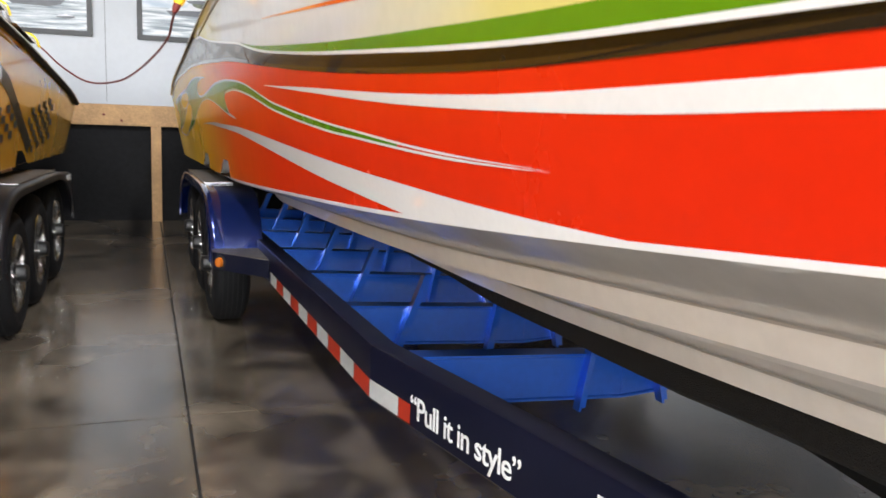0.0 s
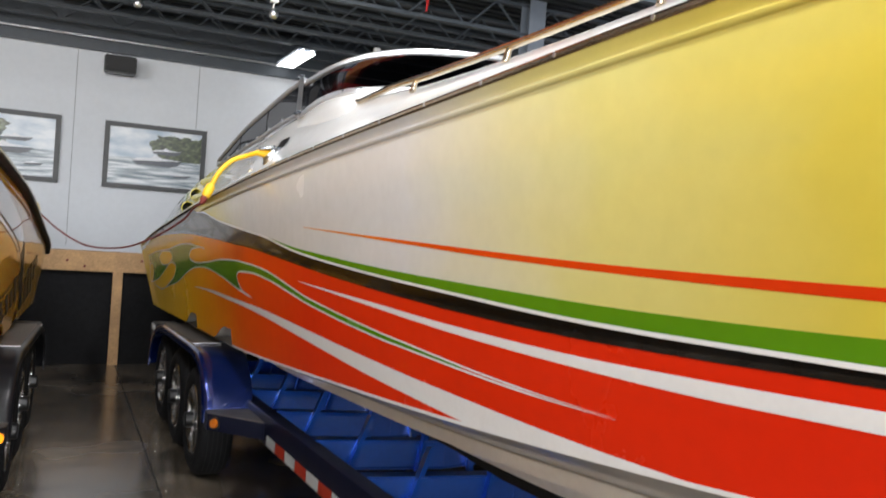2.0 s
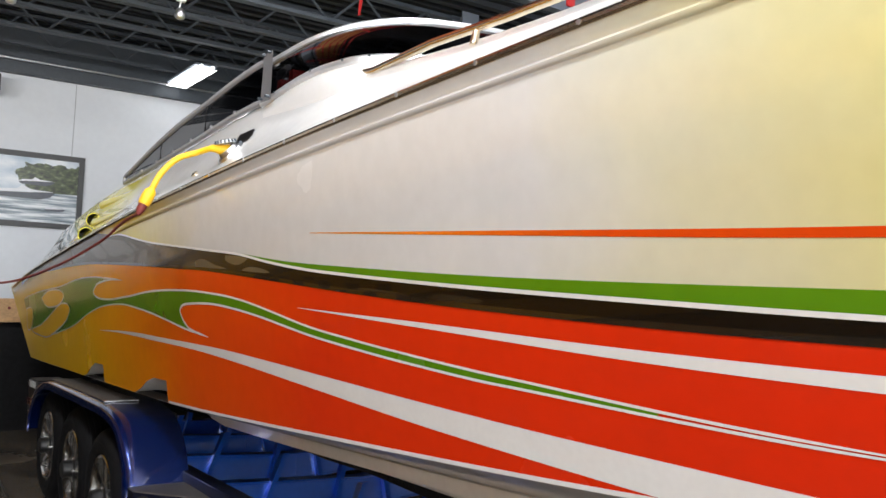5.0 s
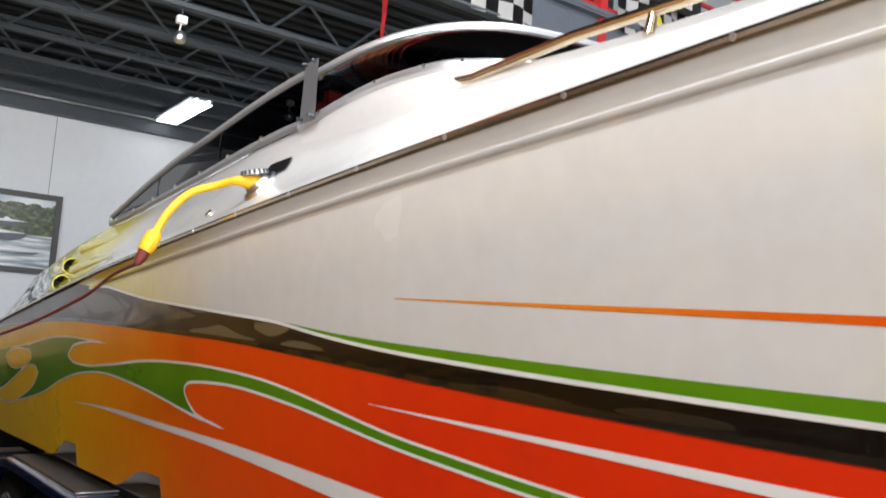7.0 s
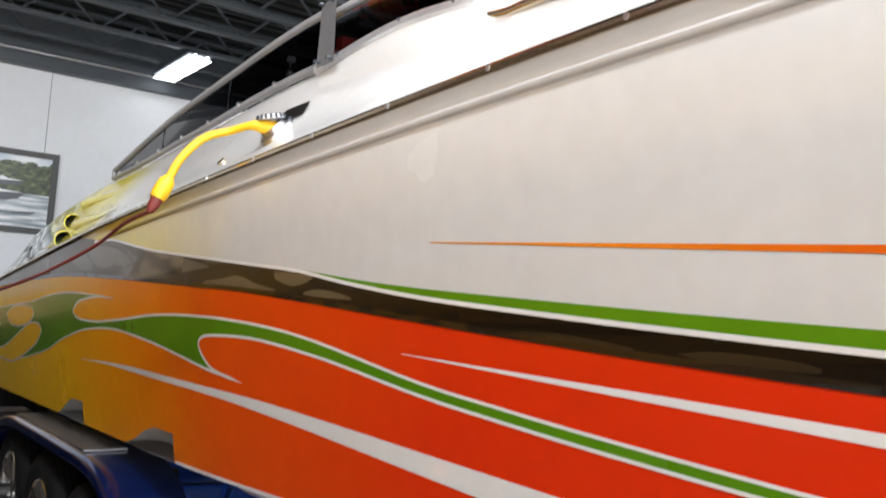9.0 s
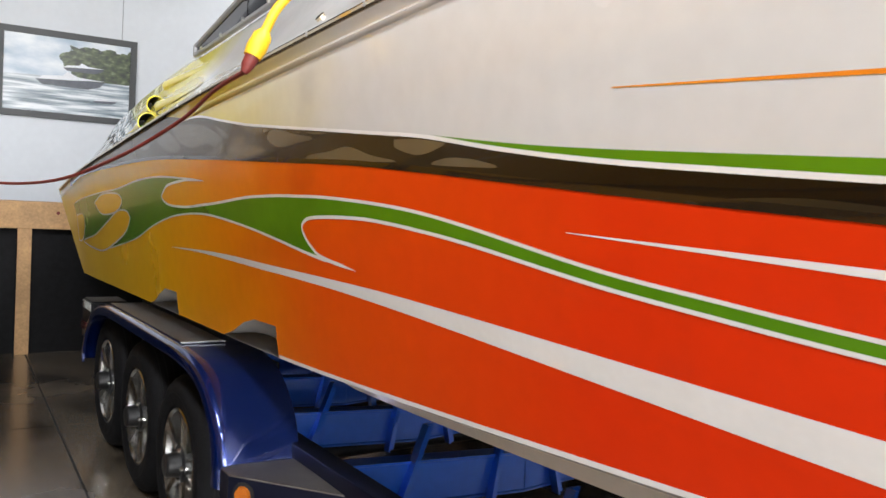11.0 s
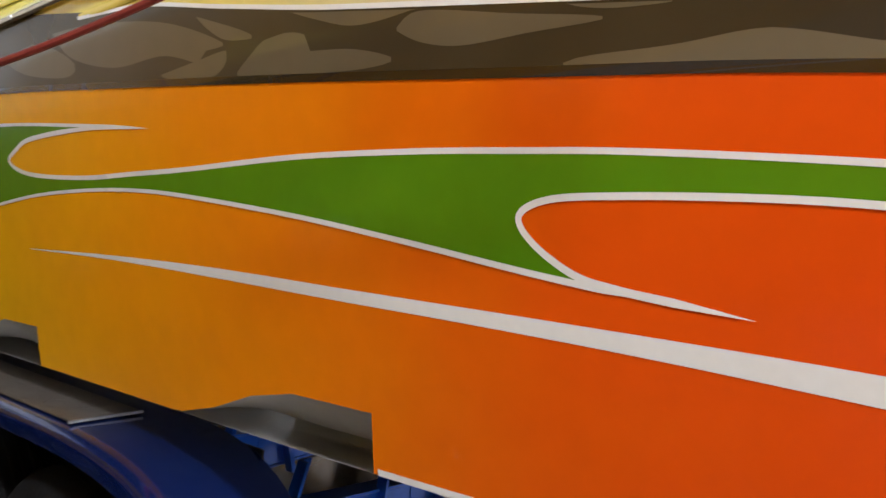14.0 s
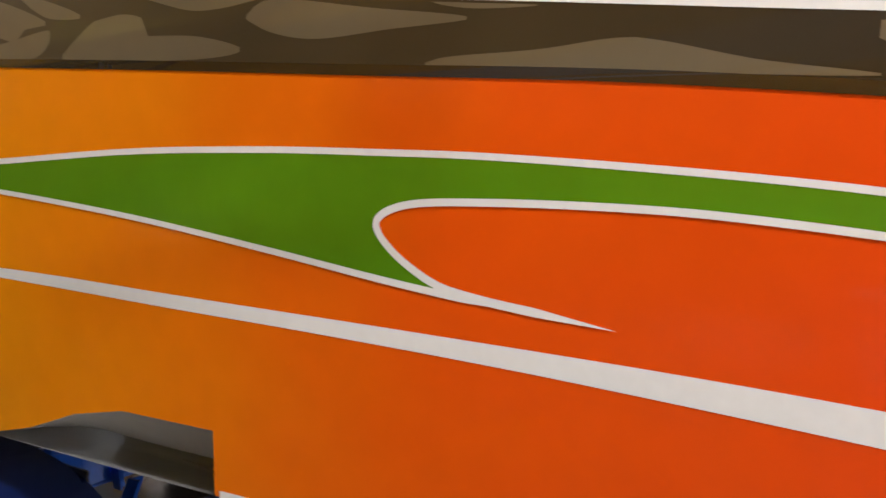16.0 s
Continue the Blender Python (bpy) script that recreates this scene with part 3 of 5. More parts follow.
RUB_Z = curve([(7.29, 1.18), (6.4, 1.315), (5.5, 1.44), (4.5, 1.565), (3.5, 1.665), (2.5, 1.765), (1.5, 1.855), (0.5, 1.945), (-1, 2.03), (-4.2, 2.12)])
CHINE_Z = curve([(6.66, 0.755), (4.78, 0.836), (3.79, 0.888), (2.5, 0.985), (1.5, 1.07), (0.5, 1.18), (-1, 1.38), (-3, 1.72), (-4.2, 1.98)])
BAND_TOP = curve([(5.6, 1.43), (4.9, 1.455), (4.42, 1.527), (3.9, 1.493), (3.29, 1.463), (3.0, 1.449), (2.74, 1.423), (2.2, 1.399), (1.6, 1.388), (1.0, 1.386), (0.5, 1.402), (-1, 1.47)])
BAND_LOW = curve([(6.9, 1.20), (6.44, 1.281), (5.53, 1.359), (4.9, 1.393), (4.3, 1.400), (3.55, 1.398), (3.2, 1.3955), (2.95, 1.386), (2.2, 1.358), (1.6, 1.348), (1.0, 1.355), (0.5, 1.380), (-1, 1.455)])
DEADRISE = curve([(7, 17), (3, 18), (2, 24), (0.75, 31), (-1, 45), (-4, 60)])
KEEL_X = 1.55


def side_x(y, z):
    return min(KEEL_X, BASE(y) + (0.15 if z < 1.4 else 0.10) * (1.4 - z))


def stern_y(z):
    return 6.66 + (z - 0.755) / 0.425 * 0.63


def notch(y):
    """How far the two steps cut up into the lower edge of the side."""
    for tail, top, front, h in ((4.27, 3.93, 3.78, 0.083), (5.19, 4.90, 4.765, 0.083)):
        if front <= y <= tail:
            s = (tail - y) / (tail - top)
            return h * (0.5 - 0.5 * math.cos(math.pi * min(1, s)))
    return 0.0


def side_point(y, z, out=0.0):
    e = 0.02
    n = Vector((-1, -(side_x(y, z) - side_x(y + e, z)) / e, (side_x(y, z) - side_x(y, z + e)) / e * -1)).normalized()
    return Vector((side_x(y, z), y, z)) + n * out


STATIONS = sorted({*np.round(np.linspace(-4.2, 7.28, 118), 3).tolist(), 3.779, 3.781, 4.764, 4.766, 4.27, 5.19}, reverse=True)


def lower_edge(y):
    return CHINE_Z(y) + notch(y)


def skin(lo, hi, n, out=0.0, y0=-4.2, y1=7.29, flip=False, m=None):
    """A sheet on the boat's side between two curves lo(y) and hi(y), cut off along the raked stern."""
    rows = []
    for y in [y1, *[s for s in STATIONS if y0 < s < y1], y0]:
        a, b = lo(y), max(lo(y), hi(y))
        row = []
        for k in range(n + 1):
            z = a + (b - a) * k / n
            yy = min(y, stern_y(z))
            p = side_point(yy, z, out)
            row.append(m @ p if m else p)
        rows.append(row)
    return grid(rows, flip=not flip)


def decal(lo, hi, y0, y1, out, n=3, step=0.05, m=None):
    """A thin painted shape between curves lo(y) and hi(y), a hair proud of the side."""
    count = max(3, int((y1 - y0) / step))
    rows = []
    for y in np.linspace(y1, y0, count):
        a, b = lo(y), max(lo(y) + 0.0003, hi(y))
        rows.append([side_point(y, a + (b - a) * k / n, out) for k in range(n + 1)])
    return grid(rows, flip=True)


def ribbon(points, width, out, taper=(1, 1), tips=(0, 0)):
    """A painted line of even width through points (y, z) on the side."""
    p = spline(points, 8)
    rows = []
    for i, q in enumerate(p):
        d = p[min(i + 1, len(p) - 1)] - p[max(i - 1, 0)]
        d = d / (np.linalg.norm(d) + 1e-9)
        nrm = np.array((-d[1], d[0]))
        t = i / (len(p) - 1)
        w = width / 2 * (taper[0] + (taper[1] - taper[0]) * t)
        w *= min(1, t / tips[0] if tips[0] else 1, (1 - t) / tips[1] if tips[1] else 1) + 0.02
        a, b = q - nrm * w, q + nrm * w
        rows.append([side_point(a[0], a[1], out), side_point(q[0], q[1], out), side_point(b[0], b[1], out)])
    bm = grid(rows)
    bmesh.ops.recalc_face_normals(bm, faces=bm.faces)
    return bm


def blob(points, out, limits=None):
    """A closed painted shape round points (y, z), filled in slices."""
    p = np.array(spline([*points, points[0]], 6))
    ys = np.linspace(p[:, 0].min() + 0.004, p[:, 0].max() - 0.004, 26)
    lo, hi = [], []
    for y in ys:
        zs = [p[i, 1] + (p[i + 1, 1] - p[i, 1]) * (y - p[i, 0]) / (p[i + 1, 0] - p[i, 0]) for i in range(len(p) - 1) if (p[i, 0] - y) * (p[i + 1, 0] - y) < 0]
        a, b = min(zs), max(zs)
        if limits:
            a, b = (min(max(v, limits[0](y) + 0.007), limits[1](y) - 0.005) for v in (a, b))
        lo.append((y, a)), hi.append((y, b))
    return grid([[side_point(y, a + (b - a) * k / 3, out) for k in range(4)] for (y, a), (_, b) in zip(lo, hi)])


def mirror(bm, m):
    if m is not None:
        bmesh.ops.transform(bm, verts=bm.verts, matrix=m)
        if m.determinant() < 0:
            bmesh.ops.reverse_faces(bm, faces=bm.faces)
    return bm


def rail_cove():
    """The hollow and the proud lip between the rub rail and the topside; both fade out towards the stern."""
    prof = [(0.0525, -0.0005), (0.0500, 0.0005), (0.0490, 0.0045), (0.0455, 0.0075), (0.0400, 0.0085), (0.0365, 0.0060), (0.0345, -0.0010),
            (0.0320, -0.0075), (0.0270, -0.0085), (0.0190, -0.0045), (0.0120, 0.0010), (0.0060, 0.0060), (0.0, 0.0080)]
    rows = []
    for y in [7.29, *[v for v in STATIONS if -4.2 < v < 7.29], -4.2]:
        amp = min(1.0, max(0.0, (4.50 - y) / 0.3))
        row = []
        for below, out in prof:
            z = RUB_Z(y) - below
            row.append(side_point(min(y, stern_y(z)), z, out * amp))
        rows.append(row)
    return grid(rows, flip=True)


FAR_SIDE = Matrix.Translation((2 * KEEL_X, 0, 0)) @ Matrix.Diagonal((-1, 1, 1, 1))


def hull_bottom():
    """The V bottom from chine to keel, with a flat chine and two lifting strakes."""
    rows = []
    for y in STATIONS:
        if y > 6.66:
            continue
        zc = CHINE_Z(y)
        xc = side_x(y, zc)
        t = math.tan(radians(DEADRISE(y)))
        reach = max(0.02, KEEL_X - xc)
        o = 0.09 * min(1.0, max(0.0, (y - 1.2) / 2.6))
        f = min(1.0, max(0.0, (4.15 - y) / 0.35))
        s = [0.0, 0.035, 0.13 + o, 0.142 + o, 0.20 + o, 0.201 + o, 0.36 + o, 0.372 + o, 0.43 + o, 0.431 + o, reach]
        drop = [0.0, 0.004, 0, 0.034 * f, 0.022 * f, 0, 0, 0.034 * f, 0.022 * f, 0, 0]
        row = []
        for a, d in zip(s, drop):
            a = min(a, reach)
            row.append((xc + a, y, zc - a * t - d))
        rows.append(row)
    return rows


DECK_SIDE = curve([(7.3, 0.12), (7.0, 0.32), (6.46, 0.36), (5.86, 0.37), (5.4, 0.365), (5.0, 0.345), (4.2, 0.33), (3.4, 0.325), (2.8, 0.265), (2.2, 0.20), (1.6, 0.17), (0.5, 0.15), (-4.2, 0.06)])


def deck_rows(m=None):
    """Side deck: from the rub rail a narrow ledge, then a steep cabin side, then the crowned top."""
    rows = []
    for y in STATIONS:
        if y > 7.25:
            continue
        z0 = RUB_Z(y)
        x0 = side_x(y, z0) + 0.008
        h = DECK_SIDE(y)
        span = KEEL_X - x0
        prof = [(0.0, 0.0), (0.004, 0.012), (0.07, 0.23 * h), (0.11, 0.375 * h), (0.156, 0.55 * h), (0.20, 0.76 * h), (0.235, 0.95 * h), (0.25, h), (0.28, h + 0.014), (0.5, h + 0.05), (1.3, h + 0.09)]
        rows.append([(x0 + min(a, span), y, z0 + max(b, 0.0)) for a, b in prof])
    return rows


def boat():
    ob = thing("speedboat", "yellow, red and green flame-painted speedboat on a trailer", "boat", (KEEL_X, 3.0, 0.45))
    ob.location = (0, 0, 0)
    part("hull_side", skin(lower_edge, BAND_LOW, 8), M_LOWER, ob, "glossy red hull side fading to yellow at the stern")
    part("hull_side_upper", skin(BAND_LOW, lambda y: max(BAND_LOW(y), RUB_Z(y) - 0.0515), 8), M_UPPER, ob, "pearl white topside fading to yellow")
    part("rail_cove", rail_cove(), M_UPPER, ob, "moulded cove and lip below the rub rail")
    part("far_side", mirror(skin(CHINE_Z, RUB_Z, 8), FAR_SIDE), M_LOWER, ob)
    rows = hull_bottom()
    bm = grid(rows, flip=True)
    bmesh.ops.recalc_face_normals(bm, faces=bm.faces)
    bottom = part("hull_bottom", bm, M_GREY_BOTTOM, ob, "glossy grey stepped bottom")
    for k in (2, 6):
        part("strake", grid([[r[k], r[k + 1], r[k + 2], (r[k + 2][0] + 0.002, r[k + 2][1], r[k + 2][2] + 0.022)] for r in rows if r[0][1] < 4.0], flip=True), M_STRAKE_LIT, bottom, "grey spray strake, coloured paler as if catching light")
        for o in bottom.children:
            o.location = (-0.003, 0, -0.003)
    part("far_bottom", mirror(grid(rows, flip=True), FAR_SIDE), M_GREY_BOTTOM, ob)
    # transom
    rows = []
    for z in np.linspace(0.76, 1.18, 6):
        a = side_x(stern_y(z), z)
        rows.append([(x, stern_y(z), z - 0.25 * (1 - abs(x - KEEL_X) / (KEEL_X - a)) * (1 if z < 0.8 else 0)) for x in np.linspace(a + 0.004, 2 * KEEL_X - a - 0.004, 9)])
    part("transom", grid(rows, flip=True), M_YELLOW, ob, "yellow raked transom")
    # step recesses
    for tail, front in ((4.27, 3.782), (5.19, 4.767)):
        rows = []
        for y in np.linspace(tail, front, 16):
            z = lower_edge(y)
            zb = CHINE_Z(y) + 0.012
            p = side_point(y, z, -0.002)
            rows.append([p, (p.x + 0.03, y, z - 0.25 * (z - zb)), (p.x + 0.10, y, zb)])
        part("step_recess", grid(rows, flip=True), M_GREY_BOTTOM, ob, "grey recess above the hull step")
        y = front
        part("step_face", grid([[side_point(y, CHINE_Z(y), -0.002), side_point(y, lower_edge(y), -0.002)], [side_point(y, CHINE_Z(y)) + Vector((0.14, 0, 0)), side_point(y, lower_edge(y)) + Vector((0.14, 0, 0))]]), M_DARK_TRAILER, ob)
    # painted lines and flames
    G_TOP = curve([(3.55, 1.3178), (3.71, 1.3114), (3.92, 1.2971), (4.18, 1.2689), (4.34, 1.2540), (4.52, 1.2380), (4.73, 1.2370), (4.83, 1.2570)])
    G_BOT = curve([(6.03, 0.9440), (5.69, 1.0010), (5.32, 1.0650), (5.0, 1.1430), (4.74, 1.1930), (4.53, 1.2180), (4.35, 1.2300), (4.19, 1.2310), (3.93, 1.2216), (3.72, 1.2072), (3.55, 1.1925), (3.42, 1.1835)])
    T_TOP = curve([(0.95, 1.2170), (1.22, 1.2120), (1.46, 1.2135), (1.78, 1.2225), (1.95, 1.2270), (2.22, 1.2390), (2.4, 1.2495), (2.6, 1.2638), (2.88, 1.2984), (3.04, 1.3139), (3.2, 1.3208), (3.41, 1.3224), (3.56, 1.3179)])
    T_BOT = curve([(0.95, 1.2190), (1.22, 1.2100), (1.46, 1.2085), (1.78, 1.2115), (1.95, 1.2130), (2.22, 1.2230), (2.4, 1.2325), (2.6, 1.2455), (2.88, 1.2749), (3.06, 1.2871), (3.2, 1.2920), (3.3, 1.2883), (3.42, 1.2825), (3.51, 1.2719), (3.55, 1.2527)])
    HORN_TOP = curve([(4.30, 1.334), (4.5, 1.333), (4.79, 1.331), (5.04, 1.318), (5.28, 1.294), (5.57, 1.258), (5.97, 1.222), (6.38, 1.178), (6.72, 1.131)])
    HORN_LOW = curve([(4.30, 1.333), (4.5, 1.330), (4.71, 1.307), (4.79, 1.285), (4.83, 1.257)])
    A = 0.0007
    part("green_flame", decal(T_BOT, T_TOP, 1.5, 3.55, A), M_GREEN, ob, "green flame tail")
    part("green_flame", decal(G_BOT, G_TOP, 3.55, 4.83, A), M_GREEN, ob, "green flame body")
    part("green_flame", decal(G_BOT, HORN_TOP, 4.83, 6.02, A), M_GREEN, ob, "green flame root")
    part("green_flame", decal(HORN_LOW, HORN_TOP, 4.30, 4.83, A), M_GREEN, ob, "green flame horn")
    part("green_flame", decal(curve([(6.02, 0.944), (6.10, 0.975), (6.3, 0.965), (6.52, 0.948), (6.66, 1.07), (6.72, 1.13)]), HORN_TOP, 6.02, 6.72, A), M_GREEN, ob, "green flame tip")
    FORK = curve([(3.30, 1.1780), (3.42, 1.1896), (3.48, 1.1964), (3.53, 1.2234), (3.55, 1.2510)])
    part("green_flame", decal(G_BOT, FORK, 3.44, 3.55, A + 0.0002, step=0.01), M_GREEN, ob, "green flame spike")
    for pts in ([(6.09, 1.172), (5.89, 1.222), (5.58, 1.239), (5.50, 1.208), (5.65, 1.154), (5.95, 1.127)],
                [(5.37, 1.146), (5.43, 1.172), (5.61, 1.160), (5.87, 1.089), (6.17, 1.008), (6.50, 0.950), (6.28, 0.935), (6.02, 0.944), (5.76, 1.001), (5.49, 1.079)],
                [(6.64, 1.075), (6.45, 1.093), (6.42, 1.044), (6.52, 0.96), (6.66, 0.945)]):
        part("flame_tongue", blob(pts, A + 0.0004), M_LOWER, ob, "yellow flame tongue")
        part("outline", ribbon([*pts, pts[0]], 0.007, A + 0.0009), M_WHITE_LINE, ob, "thin white pinstripe")
    for pts, w, tp in (([(0.95, 1.2190), (1.22, 1.2140), (1.46, 1.2155), (1.78, 1.2245), (1.95, 1.2290), (2.22, 1.2410), (2.4, 1.2515), (2.6, 1.2658), (2.88, 1.3004), (3.04, 1.3159), (3.2, 1.3228), (3.41, 1.3244), (3.55, 1.3208), (3.71, 1.3144), (3.92, 1.3001), (4.18, 1.2719), (4.34, 1.2570), (4.52, 1.2410), (4.73, 1.2370), (4.82, 1.2570), (4.78, 1.2850), (4.71, 1.3070), (4.5, 1.3290), (4.28, 1.3330)], 0.009, (0.5, 1)),
                       ([(0.95, 1.2170), (1.22, 1.2080), (1.46, 1.2065), (1.78, 1.2095), (1.95, 1.2110), (2.22, 1.2210), (2.4, 1.2305), (2.6, 1.2435), (2.88, 1.2715), (3.06, 1.2837), (3.2, 1.2888), (3.3, 1.2875), (3.42, 1.2811), (3.51, 1.2714), (3.548, 1.2511), (3.53, 1.2233), (3.48, 1.1956), (3.43, 1.1865), (3.36, 1.1816), (3.29, 1.1769)], 0.009, (0.5, 1.0)),
                       ([(6.03, 0.9440), (5.69, 1.0000), (5.32, 1.0640), (5.0, 1.1420), (4.74, 1.1920), (4.53, 1.2170), (4.35, 1.2290), (4.19, 1.2300), (3.93, 1.2207), (3.72, 1.2062), (3.56, 1.1924), (3.47, 1.1859), (3.38, 1.1812)], 0.007, (0.7, 1.1)),
                       ([(4.29, 1.334), (4.5, 1.335), (4.79, 1.333), (5.04, 1.320), (5.28, 1.296), (5.57, 1.260), (5.97, 1.224), (6.38, 1.180), (6.72, 1.133)], 0.006, (1, 1))):
        part("pinstripe", ribbon(pts, w, A + 0.0005, tp, (0.06, 0.06)), M_WHITE_LINE, ob, "thin white pinstripe")
    W1T = curve([(4.76, 1.0850), (4.43, 1.1080), (4.09, 1.1250), (3.84, 1.1316), (3.49, 1.1418), (3.19, 1.1480), (2.98, 1.1479), (2.5, 1.1426), (2.1, 1.1380), (1.75, 1.1360), (1.47, 1.1380), (1.24, 1.1400), (1.06, 1.1440), (0.75, 1.1560)])
    W1B = curve([(4.76, 1.084), (4.43, 1.100), (4.09, 1.109), (3.84, 1.114), (3.64, 1.119), (3.36, 1.122), (3.18, 1.120), (2.6, 1.103), (2.1, 1.086), (1.75, 1.080), (1.44, 1.077)])
    part("white_slash", decal(lambda y: W1B(y) if y > 1.44 else CHINE_Z(y) + 0.001, W1T, 0.72, 4.76, A), M_WHITE_LINE, ob, "white slash along the lower side")
    W2T = curve([(2.65, 1.312), (2.08, 1.312), (1.45, 1.310), (1.04, 1.318), (0.76, 1.332), (0.5, 1.348), (0.2, 1.37), (-0.4, 1.41)])
    W2B = curve([(2.65, 1.311), (2.08, 1.300), (1.45, 1.290), (1.04, 1.294), (0.76, 1.302), (0.5, 1.317), (0.2, 1.335), (-0.4, 1.37)])
    part("white_slash", decal(W2B, W2T, -0.4, 2.65, A), M_WHITE_LINE, ob, "white slash along the red side")
    ORT = curve([(2.66, 1.510), (1.86, 1.504), (1.22, 1.500), (0.95, 1.501), (0.62, 1.507), (0.2, 1.52), (-0.4, 1.55)])
    ORB = curve([(2.66, 1.5095), (1.86, 1.495), (1.22, 1.486), (0.95, 1.486), (0.62, 1.490), (0.2, 1.50), (-0.4, 1.525)])
    part("orange_slash", decal(ORB, ORT, -0.4, 2.56, A), M_ORANGE, ob, "slash fading from orange to red")
    GT = curve([(3.5, 1.470), (3.27, 1.463), (3.0, 1.453), (2.74, 1.436), (2.3, 1.423), (1.9, 1.417), (1.23, 1.420), (0.95, 1.424), (0.62, 1.436), (0, 1.475), (-0.4, 1.50)])
    part("green_stripe", decal(BAND_TOP, GT, -0.4, 3.4, A), M_GREEN, ob, "green stripe")
    part("dark_band", decal(BAND_LOW, lambda y: min(BAND_TOP(y), RUB_Z(y) - 0.002) if y < 4.42 else min(RUB_Z(y) - 0.002, 1.527 + (y - 4.42) * 0.05), -0.4, 6.75, A, n=4), M_CAMO, ob, "black band with brown airbrushed camouflage")
    part("band_edge", ribbon([(y, BAND_LOW(y) + 0.004) for y in np.linspace(-0.4, 6.7, 26)], 0.011, A + 0.0005), M_BLACK_LINE, ob, "black pinstripe")
    part("white_edge", ribbon([(y, BAND_TOP(y) + 0.001) for y in np.linspace(-0.4, 4.5, 24)], 0.0075, A + 0.0006, (1.2, 0.8)), M_WHITE_LINE, ob, "white pinstripe under the green stripe")
    part("chine_edge", ribbon([(y, CHINE_Z(y) + 0.004) for y in np.linspace(-0.4, 3.77, 24)], 0.009, A + 0.0005), M_WHITE_LINE, ob, "white pinstripe along the chine")
    for pts in ([(4.60, 1.500), (4.45, 1.508), (4.23, 1.497), (4.07, 1.458), (4.12, 1.447), (4.13, 1.431), (4.23, 1.446), (4.38, 1.432), (4.53, 1.454)],
                [(4.14, 1.500), (4.03, 1.474), (4.0, 1.461), (4.06, 1.461), (4.1, 1.475)],
                [(3.93, 1.492), (3.70, 1.484), (3.73, 1.472), (3.80, 1.465), (3.86, 1.475)],
                [(3.73, 1.456), (3.69, 1.475), (3.56, 1.463), (3.45, 1.452), (3.54, 1.442), (3.63, 1.433), (3.69, 1.440)],
                [(3.98, 1.456), (3.92, 1.464), (3.88, 1.454), (3.90, 1.439), (3.80, 1.437), (3.73, 1.422), (3.80, 1.411), (3.97, 1.408), (4.04, 1.409)],
                [(3.50, 1.409), (3.47, 1.416), (3.38, 1.423), (3.31, 1.433), (3.27, 1.431), (3.19, 1.416), (3.10, 1.405), (3.31, 1.405), (3.48, 1.405)],
                [(3.50, 1.470), (3.41, 1.468), (3.38, 1.462), (3.44, 1.460), (3.48, 1.464)],
                [(4.24, 1.416), (4.14, 1.434), (4.06, 1.446), (4.09, 1.412), (4.20, 1.408)],
                [(3.11, 1.446), (2.96, 1.446), (2.94, 1.437), (3.02, 1.418), (3.10, 1.430)],
                [(2.98, 1.406), (2.93, 1.414), (2.86, 1.412), (2.80, 1.400), (2.97, 1.401)],
                [(4.84, 1.470), (4.66, 1.485), (4.52, 1.446), (4.55, 1.420), (4.72, 1.430)],
                [(5.20, 1.462), (5.02, 1.478), (4.90, 1.452), (4.98, 1.425), (5.12, 1.440)],
                [(2.40, 1.372), (2.28, 1.378), (2.14, 1.368), (2.20, 1.358), (2.32, 1.362)],
                [(2.08, 1.368), (2.02, 1.376), (1.92, 1.374), (1.90, 1.364), (2.02, 1.362)]):
        part("camouflage_patch", blob(pts, A + 0.0003, (BAND_LOW, lambda y: min(BAND_TOP(y), 1.52))), M_CAMO_PATCH, ob, "soft tan camouflage patch")
    # rub rail
    ys = [y for y in STATIONS if -4.0 < y < 7.28]
    rub = part("rub_rail", tube([(side_x(y, RUB_Z(y)) - 0.006, y, RUB_Z(y)) for y in ys], 0.0080, 8), M_CHROME, ob, "polished steel rub rail")
    part("rub_base", tube([(side_x(y, RUB_Z(y)) - 0.002, y, RUB_Z(y) + 0.0095) for y in ys], 0.003, 6), M_RUBBER, ob, "black rubber strip above the rail")
    for y in np.arange(-0.2, 7.1, 0.26):
        x = side_x(y, RUB_Z(y)) - 0.0145
        part("screw", cyl((x, y, RUB_Z(y)), (x + 0.006, y, RUB_Z(y)), 0.005, seg=8), M_ALU, rub)
    # deck
    bm = grid(deck_rows())
    part("deck", bm, M_DECK_FADE, ob, "glossy white deck and cabin side")
    part("far_deck", mirror(grid(deck_rows()), FAR_SIDE), M_DECK_FADE, ob)
    return ob


right_boat = boat()


def deck_point(y, inward, out=0.0):
    """A point on the cabin side, measured inward from the rub rail."""
    z0, h = RUB_Z(y), DECK_SIDE(y)
    x0 = side_x(y, z0) + 0.008
    prof = [(0.004, 0.012), (0.07, 0.23 * h), (0.11, 0.375 * h), (0.156, 0.55 * h), (0.20, 0.76 * h), (0.235, 0.95 * h), (0.25, h), (0.28, h + 0.014), (0.5, h + 0.05)]
    for (a, b), (c, d) in zip(prof, prof[1:]):
        if a <= inward <= c:
            s = (inward - a) / (c - a)
            n = Vector((-(d - b), 0, c - a)).normalized()
            return Vector((x0 + inward, y, z0 + b + (d - b) * s)) + n * out
    return Vector((x0 + inward, y, z0 + h))


